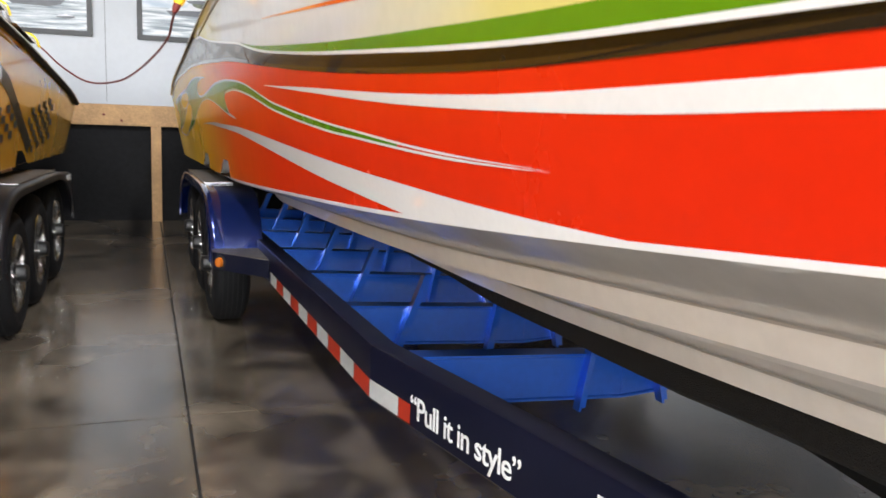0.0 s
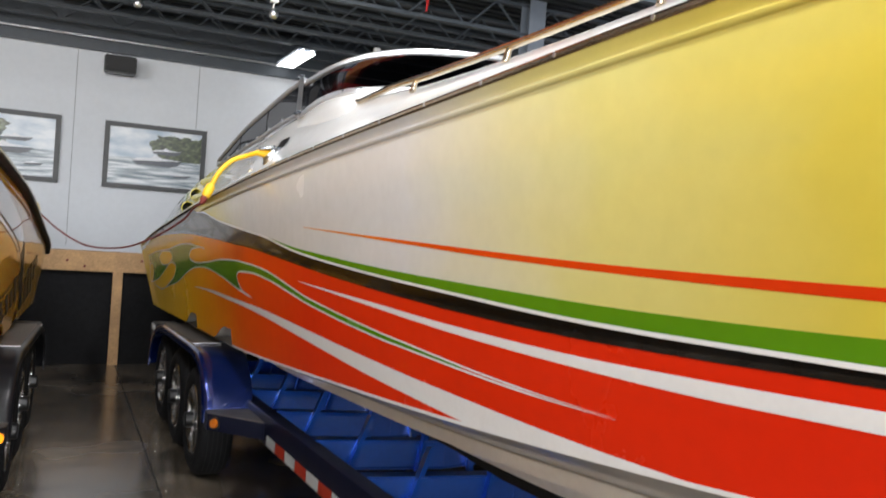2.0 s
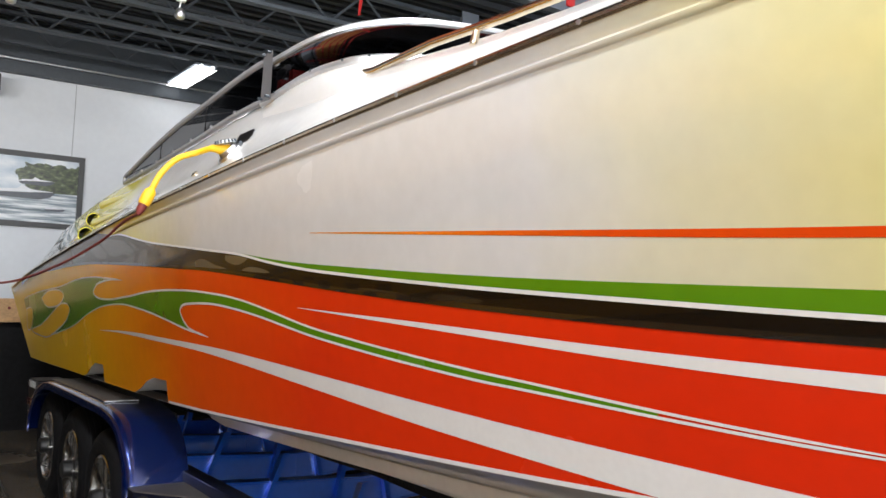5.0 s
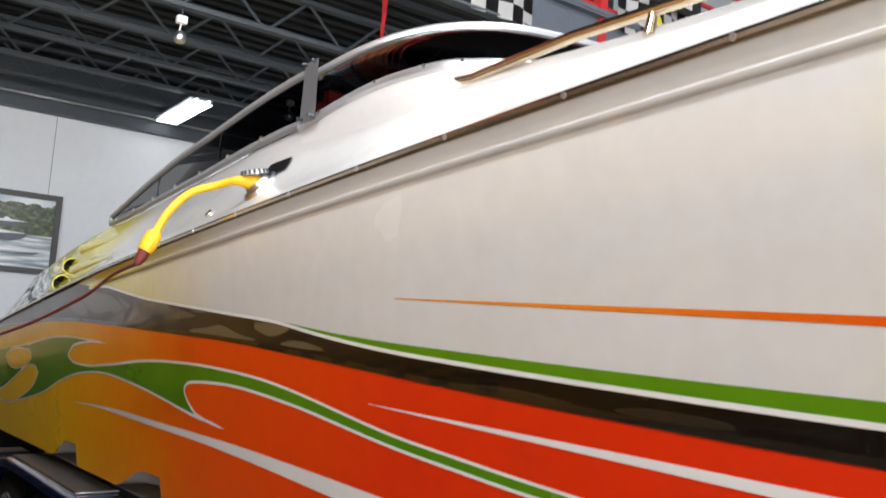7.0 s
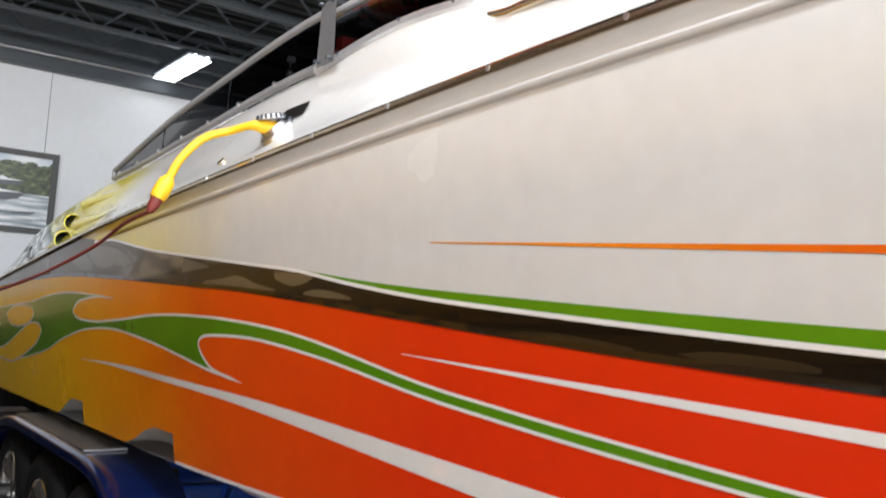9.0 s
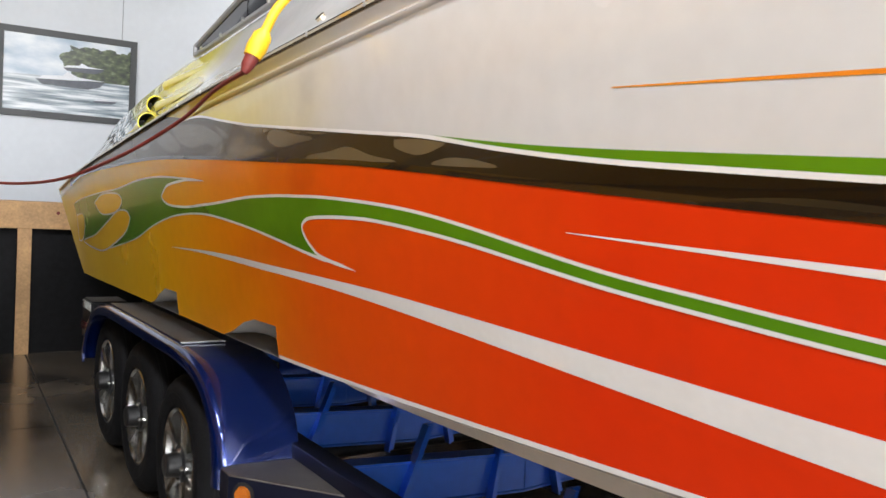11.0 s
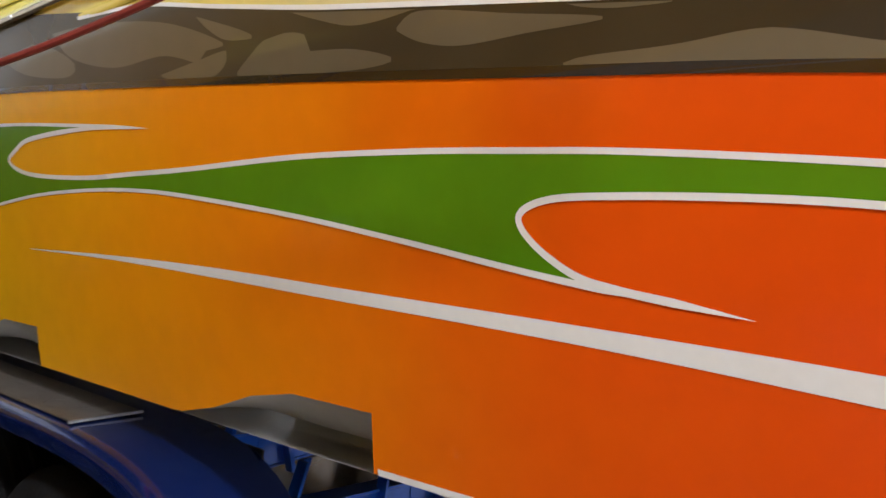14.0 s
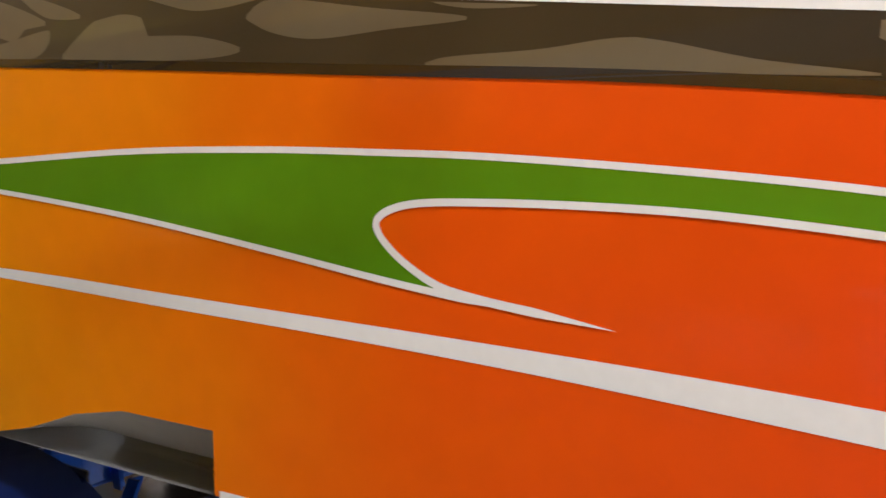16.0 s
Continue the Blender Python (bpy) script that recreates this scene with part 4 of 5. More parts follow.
def deck_fittings(ob):
    """Windshield, hatch scoops, vent, drain and shore-power inlet of the near boat."""
    # side wing of the windshield, from its low tip to the post
    WING_H = curve([(5.20, 0.042), (4.95, 0.075), (4.7, 0.104), (4.4, 0.128), (3.9, 0.145), (3.36, 0.160)])
    base = [deck_point(y, 0.238, 0.010) for y in np.linspace(5.20, 3.36, 16)]
    top = []
    for k, b in enumerate(base):
        top.append(Vector((b.x + 0.012 * k / 15, b.y + 0.02 * k / 15, b.z + WING_H(b.y))))
    ws = part("windshield", grid([[a + Vector((0, 0, 0.004)), (a + b) / 2 + Vector((-0.004, 0, 0)), b] for a, b in zip(base, top)]), M_GLASSY, ob, "smoked windshield wing")
    bm = tube(top, 0.013, 8)
    part("top_trim", bm, M_TRIM, ws, "satin grey metal top trim")
    part("base_trim", tube([b + Vector((-0.004, 0, 0.006)) for b in base], 0.0115, 8), M_TRIM, ws, "satin grey metal base trim")
    part("tip_trim", tube([base[0], top[0]], 0.014, 8), M_TRIM, ws, "satin grey tip frame")
    for k in (5, 10):
        part("divider", tube([base[k], top[k]], 0.005, 6), M_DARK_TRAILER, ws)
    for k in range(1, 16, 2):
        part("screw", cyl(base[k] + Vector((-0.022, 0, 0.012)), base[k] + Vector((-0.012, 0, 0.010)), 0.006, seg=8), M_ALU, ws)
    post = bmesh.new()
    b, t = base[-1], top[-1]
    vs = []
    for p, dy in ((b + Vector((0, 0, -0.012)), -0.095), (b + Vector((0, 0, -0.012)), 0.0), (t + Vector((0, 0, 0.004)), 0.0), (t + Vector((0, 0, 0.006)), -0.08)):
        vs.append(post.verts.new(p + Vector((-0.034, dy - 0.03, 0.0))))
    post.faces.new(vs)
    bmesh.ops.solidify(post, geom=post.faces, thickness=0.012)
    bmesh.ops.recalc_face_normals(post, faces=post.faces)
    part("windshield_post", post, M_TRIM, ws, "satin aluminium post", False)
    for q, dy in ((b, -0.11), (b, -0.045), (t, -0.095), (t, -0.042)):
        part("screw", cyl(q + Vector((-0.049, dy, 0.0)), q + Vector((-0.030, dy, 0.0)), 0.005, seg=8), M_STEEL, ws)
    # curved front glass
    lo = spline([(0.566, 3.38, 1.985), (0.575, 3.04, 2.022), (0.602, 2.82, 2.03), (0.66, 2.72, 2.035), (0.80, 2.65, 2.045), (1.15, 2.56, 2.06), (1.55, 2.53, 2.065)], 6)
    hi = spline([(0.586, 3.41, 2.142), (0.645, 3.185, 2.19), (0.735, 3.065, 2.23), (0.855, 3.0, 2.26), (1.0, 2.965, 2.28), (1.25, 2.94, 2.295), (1.55, 2.93, 2.30)], 6)
    for m in (None, FAR_SIDE):
        glass = part("front_glass", mirror(grid([[Vector(a), Vector(a) * 0.5 + Vector(b) * 0.5 + Vector((-0.02, -0.02, 0.01)), Vector(b)] for a, b in zip(lo, hi)]), m), M_GLASSY, ob, "smoked curved front windshield")
        skirt = [[Vector(p), Vector(p) + Vector((-0.012, -0.02, -0.012)), Vector(p) + Vector((-0.022, -0.06, -0.05)), Vector(p) + Vector((-0.016, -0.11, -0.13))] for p in lo]
        part("coaming", mirror(grid(skirt, flip=True), m), M_DECK, ob, "white moulded coaming below the glass")
        part("top_rim", mirror(tube(hi, 0.014, 8), m), M_BRIGHT, glass, "bright metal top rim")
        part("base_rim", mirror(tube([Vector(p) + Vector((-0.004, -0.004, 0.006)) for p in lo], 0.014, 8), m), M_BRIGHT, glass, "bright metal base rim")
        for k in range(2, len(lo), 5):
            p = Vector(lo[k])
            part("screw", mirror(cyl(p + Vector((-0.018, -0.014, 0.012)), p + Vector((-0.008, -0.004, 0.012)), 0.004, seg=8), m), M_STEEL, glass)
    part("dashboard_cowl", box((0.85, 3.2, 1.90), (2.25, 3.7, 2.03), 0.03), M_BLACK, ob, "black dashboard cowl behind the glass")
    for x in (0.98, 1.75):
        seat = box((x - 0.2, 3.72, 1.75), (x + 0.2, 3.86, 2.24), 0.05)
        part("bolster_seat", seat, M_SEAT, ob, "red bolster seat")
        part("seat_stripe", box((x - 0.08, 3.712, 1.80), (x + 0.08, 3.722, 2.20), 0.004), M_WHITE, ob, "pale centre panel of the seat", False)
    # hand rails along the foredeck
    for m in (None, FAR_SIDE):
        line = [deck_point(2.80, 0.255, 0.004)]
        for y in np.linspace(2.65, -1.5, 16):
            p = deck_point(y, 0.22)
            line.append(p + Vector((0.01, 0, 0.045 if y < 2.6 else 0.02)))
        rail = part("hand_rail", mirror(tube(line, 0.011, 10), m), M_CHROME, ob, "polished steel deck rail")
        for y in (2.2, 1.66, 1.1, 0.5, -0.2):
            p = deck_point(y, 0.22)
            part("stanchion", mirror(cyl(p, p + Vector((0.01, 0, 0.045)), 0.011, 0.008, seg=10), m), M_CHROME, rail)
    # hatch scoops with dark mouths that face aft
    for y, inward, s in ((5.30, 0.070, 0.95), (5.56, 0.160, 0.95)):
        rows = []
        for v in np.linspace(0, 1, 12):
            yy = y + 0.42 * s * v
            c = deck_point(yy, inward + 0.01 * v, 0)
            up = (deck_point(yy, inward, 1.0) - deck_point(yy, inward, 0)).normalized()
            side = Vector((up.z, 0, -up.x))
            h, w = 0.034 * s * (1 - v) ** 1.3 + 0.002, 0.040 * s * (1 - 0.5 * v)
            rows.append([c + side * (w * math.cos(a)) + up * (h * math.sin(a)) for a in np.linspace(0, math.pi, 11)])
        scoop = part("air_scoop", grid(rows), M_DECK_FADE, ob, "yellow moulded air scoop")
        # Black lining and plate stand in for the shade inside the mouth.
        inner = [[p + (sum(r, Vector()) / 11 - p) * 0.03 + Vector((0, 0.0, 0)) for p in r] for r in rows[:5]]
        part("scoop_throat", grid(inner), M_RUBBER, scoop, "black lining for the shade in the throat")
        mouth = bmesh.new()
        mouth.faces.new([mouth.verts.new(p + Vector((0, 0, -0.001))) for p in rows[4]])
        part("scoop_shade", mouth, M_RUBBER, scoop, "black plate for the shade inside the opening", False)
        part("scoop_lip", tube(rows[0], 0.0025, 6), M_DECK_FADE, scoop, "bright yellow lip")
        ramp = []
        for v in np.linspace(0, 1, 10):
            yy = y - 0.03 - 0.62 * v
            c = deck_point(yy, inward + 0.045 - 0.01 * v, 0)
            up = (deck_point(yy, inward, 1.0) - deck_point(yy, inward, 0)).normalized()
            side = Vector((up.z, 0, -up.x))
            h, w = 0.026 * (1 - v) ** 1.2 + 0.001, 0.026 * (1 - 0.3 * v)
            ramp.append([c + side * (w * math.cos(a)) + up * (h * math.sin(a)) for a in np.linspace(0, math.pi, 9)])
        part("scoop_ridge", grid(ramp), M_DECK_FADE, scoop, "moulded ridge before the scoop")
    # grey airbrushed checks on the stern, under a green line
    edge = curve([(5.30, 0.05), (5.6, 0.10), (6.0, 0.17), (6.4, 0.235), (7.2, 0.25)])
    rows = [[deck_point(y, 0.012 + (edge(y) - 0.012) * u, 0.0015) for u in np.linspace(0, 1, 7)] for y in np.linspace(5.30, 7.15, 30)]
    part("stern_fade", grid(rows), M_STERN_GREY, ob, "pale grey airbrushed stern")
    part("green_line", tube([deck_point(y, edge(y), 0.001) for y in np.linspace(5.30, 6.5, 16)], 0.0035, 6), M_GREEN, ob, "green pinstripe")
    for i in range(12):
        for j in range(5):
            a, b = 5.45 + 0.14 * i, 0.02 + 0.043 * j
            if (i + j) % 2 == 0 and b + 0.04 < edge(a):
                rows = [[deck_point(a + 0.13 * u - 0.04 * v, b + 0.04 * v, 0.0028) for v in (0, 0.5, 1)] for u in np.linspace(0, 1, 4)]
                part("deck_check", grid(rows), M_CHECK if (i * 3 + j) % 4 else M_CHECK_PALE, ob, "dark airbrushed square")
    # black vent plate, drain, shore-power inlet
    bm = grid([[deck_point(3.40 - 0.13 * u + 0.03 * v, 0.140 + 0.034 * v, 0.004) for v in (0, 1)] for u in np.linspace(0, 1, 3)])
    bmesh.ops.solidify(bm, geom=bm.faces, thickness=0.006)
    part("side_vent", bm, M_BLACK, ob, "black louvred vent plate")
    p, q = deck_point(3.585, 0.075, 0.0), deck_point(3.585, 0.075, 0.008)
    part("drain_fitting", cyl(p, q, 0.013), M_CHROME, ob, "small chrome drain fitting")
    centre, top = deck_point(3.33, 0.104, 0.0), deck_point(3.33, 0.104, 1.0)
    nrm = (top - centre).normalized()
    up = Vector((nrm.z, 0, -nrm.x))
    up = up if up.z > 0 else -up
    inlet = part("power_inlet", cyl(centre, centre + nrm * 0.010, 0.052, 0.046, seg=28), M_ALU, ob, "metal shore-power inlet bezel")
    part("inlet_ring", cyl(centre + nrm * 0.0105, centre + nrm * 0.024, 0.036, 0.033, seg=24), M_ALU, inlet, "threaded metal ring")
    # the lid stands open above the plug, its ribbed rim outward
    c = centre + nrm * 0.032 + Vector((0, -0.012, 0.010))
    flat_up, flat_out = Vector((-0.25, 0, 0.97)).normalized(), Vector((-0.97, 0, -0.25)).normalized()
    lid = part("inlet_lid", cyl(c, c + flat_up * 0.010, 0.034, 0.031, seg=28), M_BRIGHT, inlet, "open ribbed chrome lid")
    along = Vector((0, 1, 0))
    for k in range(16):
        a = 2 * math.pi * k / 16
        d = along * math.cos(a) + flat_out * math.sin(a)
        part("rib", cyl(c + d * 0.034 + flat_up * 0.001, c + d * 0.032 + flat_up * 0.011, 0.0032, seg=6), M_STEEL, inlet)
    part("hinge", cyl(centre + nrm * 0.008 + up * 0.046 - along * 0.018, centre + nrm * 0.008 + up * 0.046 + along * 0.018, 0.006, seg=8), M_STEEL, inlet)


M_CHECK = mat("dark_grey_airbrush", (0.10, 0.11, 0.10), 0.25, coat=1.0, vary=0.35, scale=12)
M_STERN_GREY = mat("grey_stern_gelcoat", (0.50, 0.52, 0.54), 0.22, coat=1.0, vary=0.35, scale=5)
M_CHECK_PALE = mat("pale_grey_airbrush", (0.26, 0.27, 0.28), 0.25, coat=1.0, vary=0.35, scale=12)
deck_fittings(right_boat)


def power_cord():
    ob = thing("power_cord", "yellow shore-power plug on a dark red cord slung between the boats", "power cord", (0.39, 3.16, 1.74))
    ob.location = (0, 0, 0)
    start = deck_point(3.33, 0.104, 0.012)
    path = spline([start, start + Vector((-0.05, 0.012, 0.004)), (0.345, 3.39, 1.792), (0.285, 3.40, 1.765), (0.235, 3.40, 1.71), (0.208, 3.398, 1.655)], 8)
    n = len(path)
    rad = [0.024 - 0.014 * min(1, i / 10) for i in range(n)]
    part("plug_lead", tube(path, rad, 14), M_CORD_YELLOW, ob, "bright yellow plug and short lead")
    end = Vector(path[-1])
    d = (end - Vector(path[-3])).normalized()
    bm = tube([end, end + d * 0.01, end + d * 0.04, end + d * 0.06], [0.012, 0.019, 0.021, 0.018], 14)
    part("adapter", bm, M_CORD_YELLOW, ob, "yellow adapter")
    e2 = end + d * 0.058
    part("connector", tube([e2, e2 + d * 0.022, e2 + d * 0.04], [0.015, 0.014, 0.007], 12), M_CORD_RED, ob, "dark red connector")
    e3 = e2 + d * 0.036
    pts = [e3, (0.165, 3.60, 1.545), (0.145, 3.85, 1.480), (0.05, 4.20, 1.378), (-0.075, 4.60, 1.298), (-0.25, 5.0, 1.280), (-0.41, 5.30, 1.355), (-0.53, 5.55, 1.45), (-0.60, 5.75, 1.50)]
    part("cord", tube(spline(pts, 8), 0.005, 8), M_CORD_RED, ob, "thin dark red cord")


power_cord()

# ---- trailers ----


def wheel(m, parent):
    """A tyre on a five-spoke polished wheel; local x points inward from the outer face."""
    bm = bmesh.new()
    lathe([(0.05, 0.178), (0.018, 0.184), (0.010, 0.194), (0.013, 0.199), (0.03, 0.192)], (0, 0, 0), "x", 40, bm)
    lathe([(0.03, 0.176), (0.075, 0.165), (0.13, 0.160), (0.14, 0.0)], (0, 0, 0), "x", 40, bm)
    parent = part("wheel", mirror(bm, m), M_WHEEL, parent, "polished aluminium wheel")
    bm = bmesh.new()
    lathe([(0.03, 0.192), (0.010, 0.206), (0.002, 0.236), (0.003, 0.268), (0.016, 0.296), (0.030, 0.309), (0.048, 0.316), (0.10, 0.318), (0.152, 0.316),
           (0.170, 0.309), (0.184, 0.296), (0.197, 0.268), (0.198, 0.236), (0.18, 0.196)], (0, 0, 0), "x", 44, bm)
    part("tyre", mirror(bm, m), M_TYRE, parent, "black trailer tyre")
    # Flat dark bands give the shade of tread grooves; none are cut.
    for k in range(5):
        bm = bmesh.new()
        x = 0.048 + 0.026 * k
        lathe([(x - 0.0028, 0.3185), (x + 0.0028, 0.3185)], (0, 0, 0), "x", 44, bm)
        part("groove_shade_band", mirror(bm, m), M_GROOVE, parent)
    bm = bmesh.new()
    lathe([(0.0015, 0.251), (0.0005, 0.256)], (0, 0, 0), "x", 44, bm)
    part("sidewall_ring", mirror(bm, m), M_GROOVE, parent)
    for k in range(5):
        a = 2 * math.pi * k / 5 + 0.26
        bm = bmesh.new()
        ring = []
        for z, w, x0 in ((0.040, 0.040, 0.030), (0.095, 0.031, 0.024), (0.150, 0.033, 0.020), (0.188, 0.050, 0.016)):
            ring.append([bm.verts.new(p) for p in ((x0, -w, z), (x0 - 0.007, -w * 0.5, z), (x0 - 0.007, w * 0.5, z), (x0, w, z), (x0 + 0.045, w * 0.8, z), (x0 + 0.045, -w * 0.8, z))])
        for p, q in zip(ring, ring[1:]):
            for i in range(6):
                bm.faces.new((p[i], p[(i + 1) % 6], q[(i + 1) % 6], q[i]))
        bm.faces.new(ring[0][::-1]), bm.faces.new(ring[-1])
        bmesh.ops.recalc_face_normals(bm, faces=bm.faces)
        bmesh.ops.transform(bm, verts=bm.verts, matrix=pose(0, 0, 0, math.degrees(a), 0, 0))
        part("spoke", mirror(bm, m), M_WHEEL, parent, "polished spoke", False)
    bm = bmesh.new()
    lathe([(0.06, 0.072), (0.022, 0.070), (0.016, 0.062), (0.016, 0.046), (0.004, 0.044), (-0.028, 0.042), (-0.034, 0.036), (-0.036, 0.0)], (0, 0, 0), "x", 24, bm)
    part("hub_cap", mirror(bm, m), M_BLACK, parent, "black hub cap")
    for k in range(5):
        a = 2 * math.pi * (k + 0.5) / 5
        c = (0.004, 0.056 * math.cos(a), 0.056 * math.sin(a))
        part("lug_nut", mirror(cyl(c, (0.03, c[1], c[2]), 0.009, seg=6), m), M_WHEEL, parent)


def prism(plan, z0, z1):
    """A block with the plan polygon (x, y) between two heights."""
    bm = bmesh.new()
    a = [bm.verts.new((x, y, z0)) for x, y in plan]
    b = [bm.verts.new((x, y, z1)) for x, y in plan]
    for k in range(len(plan)):
        bm.faces.new((a[k], a[(k + 1) % len(plan)], b[(k + 1) % len(plan)], b[k]))
    bm.faces.new(a[::-1]), bm.faces.new(b)
    bmesh.ops.recalc_face_normals(bm, faces=bm.faces)
    return bm


def trailer(flat, name, label, fender_mat, rail_mat, beam_mat, marker_mat, tail_mat):
    """A triple-axle boat trailer; flat is the pose of its axle centre on the ground, local x points inward."""
    ob = thing(name, label, "boat trailer")
    body = flat @ pose(0, 0, 0.33, -2.5, 0, 0)
    for y in (-0.455, 0.185, 0.825):
        for far in (0, 1):
            m = flat @ Matrix.Translation((0.052, y, 0.3185)) if not far else flat @ Matrix.Translation((2.55, y, 0.3185)) @ Matrix.Diagonal((-1, 1, 1, 1))
            wheel(m, ob)
        part("axle", mirror(cyl((0.2, y, 0.30), (2.36, y, 0.30), 0.035, seg=12), flat), M_DARK_TRAILER, ob)
    prof = spline([(-1.09, 0.075), (-1.086, 0.15), (-1.035, 0.27), (-0.90, 0.375), (-0.68, 0.418), (-0.3, 0.424), (0.3, 0.424), (0.62, 0.418), (0.86, 0.382), (1.06, 0.285), (1.16, 0.16), (1.18, 0.075)], 6)
    for far in (0, 1):
        mm = body if not far else body @ Matrix.Translation((2.572, 0, 0)) @ Matrix.Diagonal((-1, 1, 1, 1))
        rows = []
        for i, p in enumerate(prof):
            d = prof[min(i + 1, len(prof) - 1)] - prof[max(i - 1, 0)]
            d = d / np.linalg.norm(d)
            n = np.array((-d[1], d[0]))
            row = []
            for x, drop in ((0.257, 0.03), (0.255, 0.0), (0.10, 0.0), (0.030, 0.0), (0.014, 0.004), (0.004, 0.013), (0.0, 0.026), (0.0, 0.050), (0.012, 0.051)):
                q = p - np.array((np.sign(p[0]) * drop * abs(n[0]), drop * abs(n[1])))
                row.append((x, q[0], q[1]))
            rows.append(row)
        bm = grid(rows)
        bmesh.ops.recalc_face_normals(bm, faces=bm.faces)
        fender = part("fender", mirror(bm, mm), fender_mat, ob, "glossy painted fender")
        part("inner_wall", mirror(prism([(0.2575, -0.88), (0.263, -0.88), (0.263, 1.0), (0.2575, 1.0)], 0.10, 0.395), mm), M_DARK_TRAILER, fender, "dark inner wall of the fender", False)
        plate = part("tread_plate", mirror(box((0.026, -0.605, 0.4262), (0.172, 0.59, 0.4300), 0.001), mm), M_TREAD, fender, "aluminium tread plate", False)
        part("plate_edge", mirror(box((0.020, -0.608, 0.4258), (0.172, -0.603, 0.4312)), mm), M_ALU, plate, "bright folded edge", False)
        # raised lozenges in alternating rows
        bm = bmesh.new()
        for a in range(24):
            for b in range(4):
                cx, cy = 0.040 + 0.034 * b + 0.017 * (a % 2), -0.58 + 0.05 * a
                s = 1 if (a + b) % 2 else -1
                vs = [bm.verts.new((cx + u, cy + s * v, 0.4302 + w)) for u, v, w in ((-0.012, -0.012, 0), (0.002, -0.003, 0.0012), (0.012, 0.012, 0), (-0.002, 0.003, 0.0012))]
                bm.faces.new(vs)
        bmesh.ops.recalc_face_normals(bm, faces=bm.faces)
        tagged(part("tread_pattern", mirror(bm, mm), M_TREAD, plate, "raised lozenge tread", False), kind="stuff")
        # the step runs slantwise from the fender to the side rail
        plan = [(0.008, -1.172), (0.226, -1.462), (0.236, -1.10), (0.060, -1.088), (0.008, -1.100)]
        step = part("fender_step", mirror(prism(plan, 0.060, 0.140), mm), rail_mat, ob, "painted step box before the fender", False)
        part("step_plate", mirror(prism([(x * 0.985 + 0.002, y) for x, y in plan], 0.1408, 0.1445), mm), M_TREAD, step, "aluminium tread plate", False)
        face = Vector((0.218, -0.29, 0)).normalized()
        out = Vector((-0.29, -0.218, 0)).normalized()
        c = Vector((0.008, -1.172, 0.098)) + face * 0.052
        part("marker_lamp", mirror(cyl(c + out * 0.003, c + out * 0.016, 0.025, 0.021, seg=20), mm), marker_mat, step, "round amber marker lamp")
        part("lamp_grommet", mirror(cyl(c, c + out * 0.005, 0.034, seg=20), mm), M_RUBBER, step, "black rubber grommet")
        tail = part("tail_box", mirror(box((0.05, 1.20, 0.15), (0.24, 1.46, 0.365), 0.01), mm), tail_mat, ob, "dark painted tail light box", False)
        part("emblem", mirror(lathe([(-0.001, 0.022), (-0.001, 0.017)], (0.05, 1.435, 0.335), "x", 18), mm), M_WHITE_TAPE, tail, "pale ring emblem", False)
        for k in range(5):
            part("lettering", mirror(box((0.0475, 1.372 - 0.040 * k, 0.315), (0.0492, 1.400 - 0.040 * k, 0.355)), mm), M_WHITE_TAPE, tail, "plain pale bar in place of a brand name", False)
        part("tail_lamp", mirror(box((0.042, 1.31, 0.20), (0.050, 1.44, 0.245), 0.003), mm), M_DARK_LENS, tail, "dark red tail lamp", False)
        # side rail: straight, then bent inward to the tongue
        for (ya, xa), (yb, xb) in (((1.6, 0.245), (-3.13, 0.22)), ((-3.13, 0.22), (-7.4, 0.946))):
            a, b = Vector((xa, ya, 0)), Vector((xb, yb, 0))
            d = (b - a).normalized()
            inn = Vector((-d.y, d.x, 0))
            inn = inn if inn.x > 0 else -inn
            rows = []
            prof2 = [(0.068, 0.181), (0.066, 0.186), (0.010, 0.187), (0.003, 0.185), (0.0, 0.178), (0.0, 0.040), (0.006, 0.033), (0.068, 0.035)]
            for p in (a, a * 0.5 + b * 0.5, b):
                rows.append([p + inn * u + Vector((0, 0, v)) for u, v in (*prof2, prof2[0])])
            bm = grid(rows)
            bmesh.ops.recalc_face_normals(bm, faces=bm.faces)
            part("side_rail", mirror(bm, mm), rail_mat, ob, "dark glossy side rail")
        y, k = -1.50, 0
        while k < 12:
            L = 0.161 if k < 11 else 0.06
            pts = []
            for yy in (y, y - L):
                x = 0.22 + (-3.13 - yy) * 0.17
                x = 0.2285 - 0.0053 * (-1.5 - yy) if yy > -3.13 else x
                pts.append(Vector((x - 0.0015, yy, 0.044)))
            bm = grid([[p, p + Vector((0, 0, 0.050))] for p in pts])
            bmesh.ops.solidify(bm, geom=bm.faces, thickness=0.001)
            part("reflective_tape", mirror(bm, mm), M_WHITE_TAPE if k % 2 == 0 else M_RED_TAPE, ob, "white reflective tape" if k % 2 == 0 else "red reflective tape", False)
            y, k = y - L - 0.002, k + 1
    for n, y in enumerate((-3.18, -2.55, -1.93, -1.28, -0.62, 0.04, 0.70)):
        # shallow V-shaped channel with flanges above and below
        rows = []
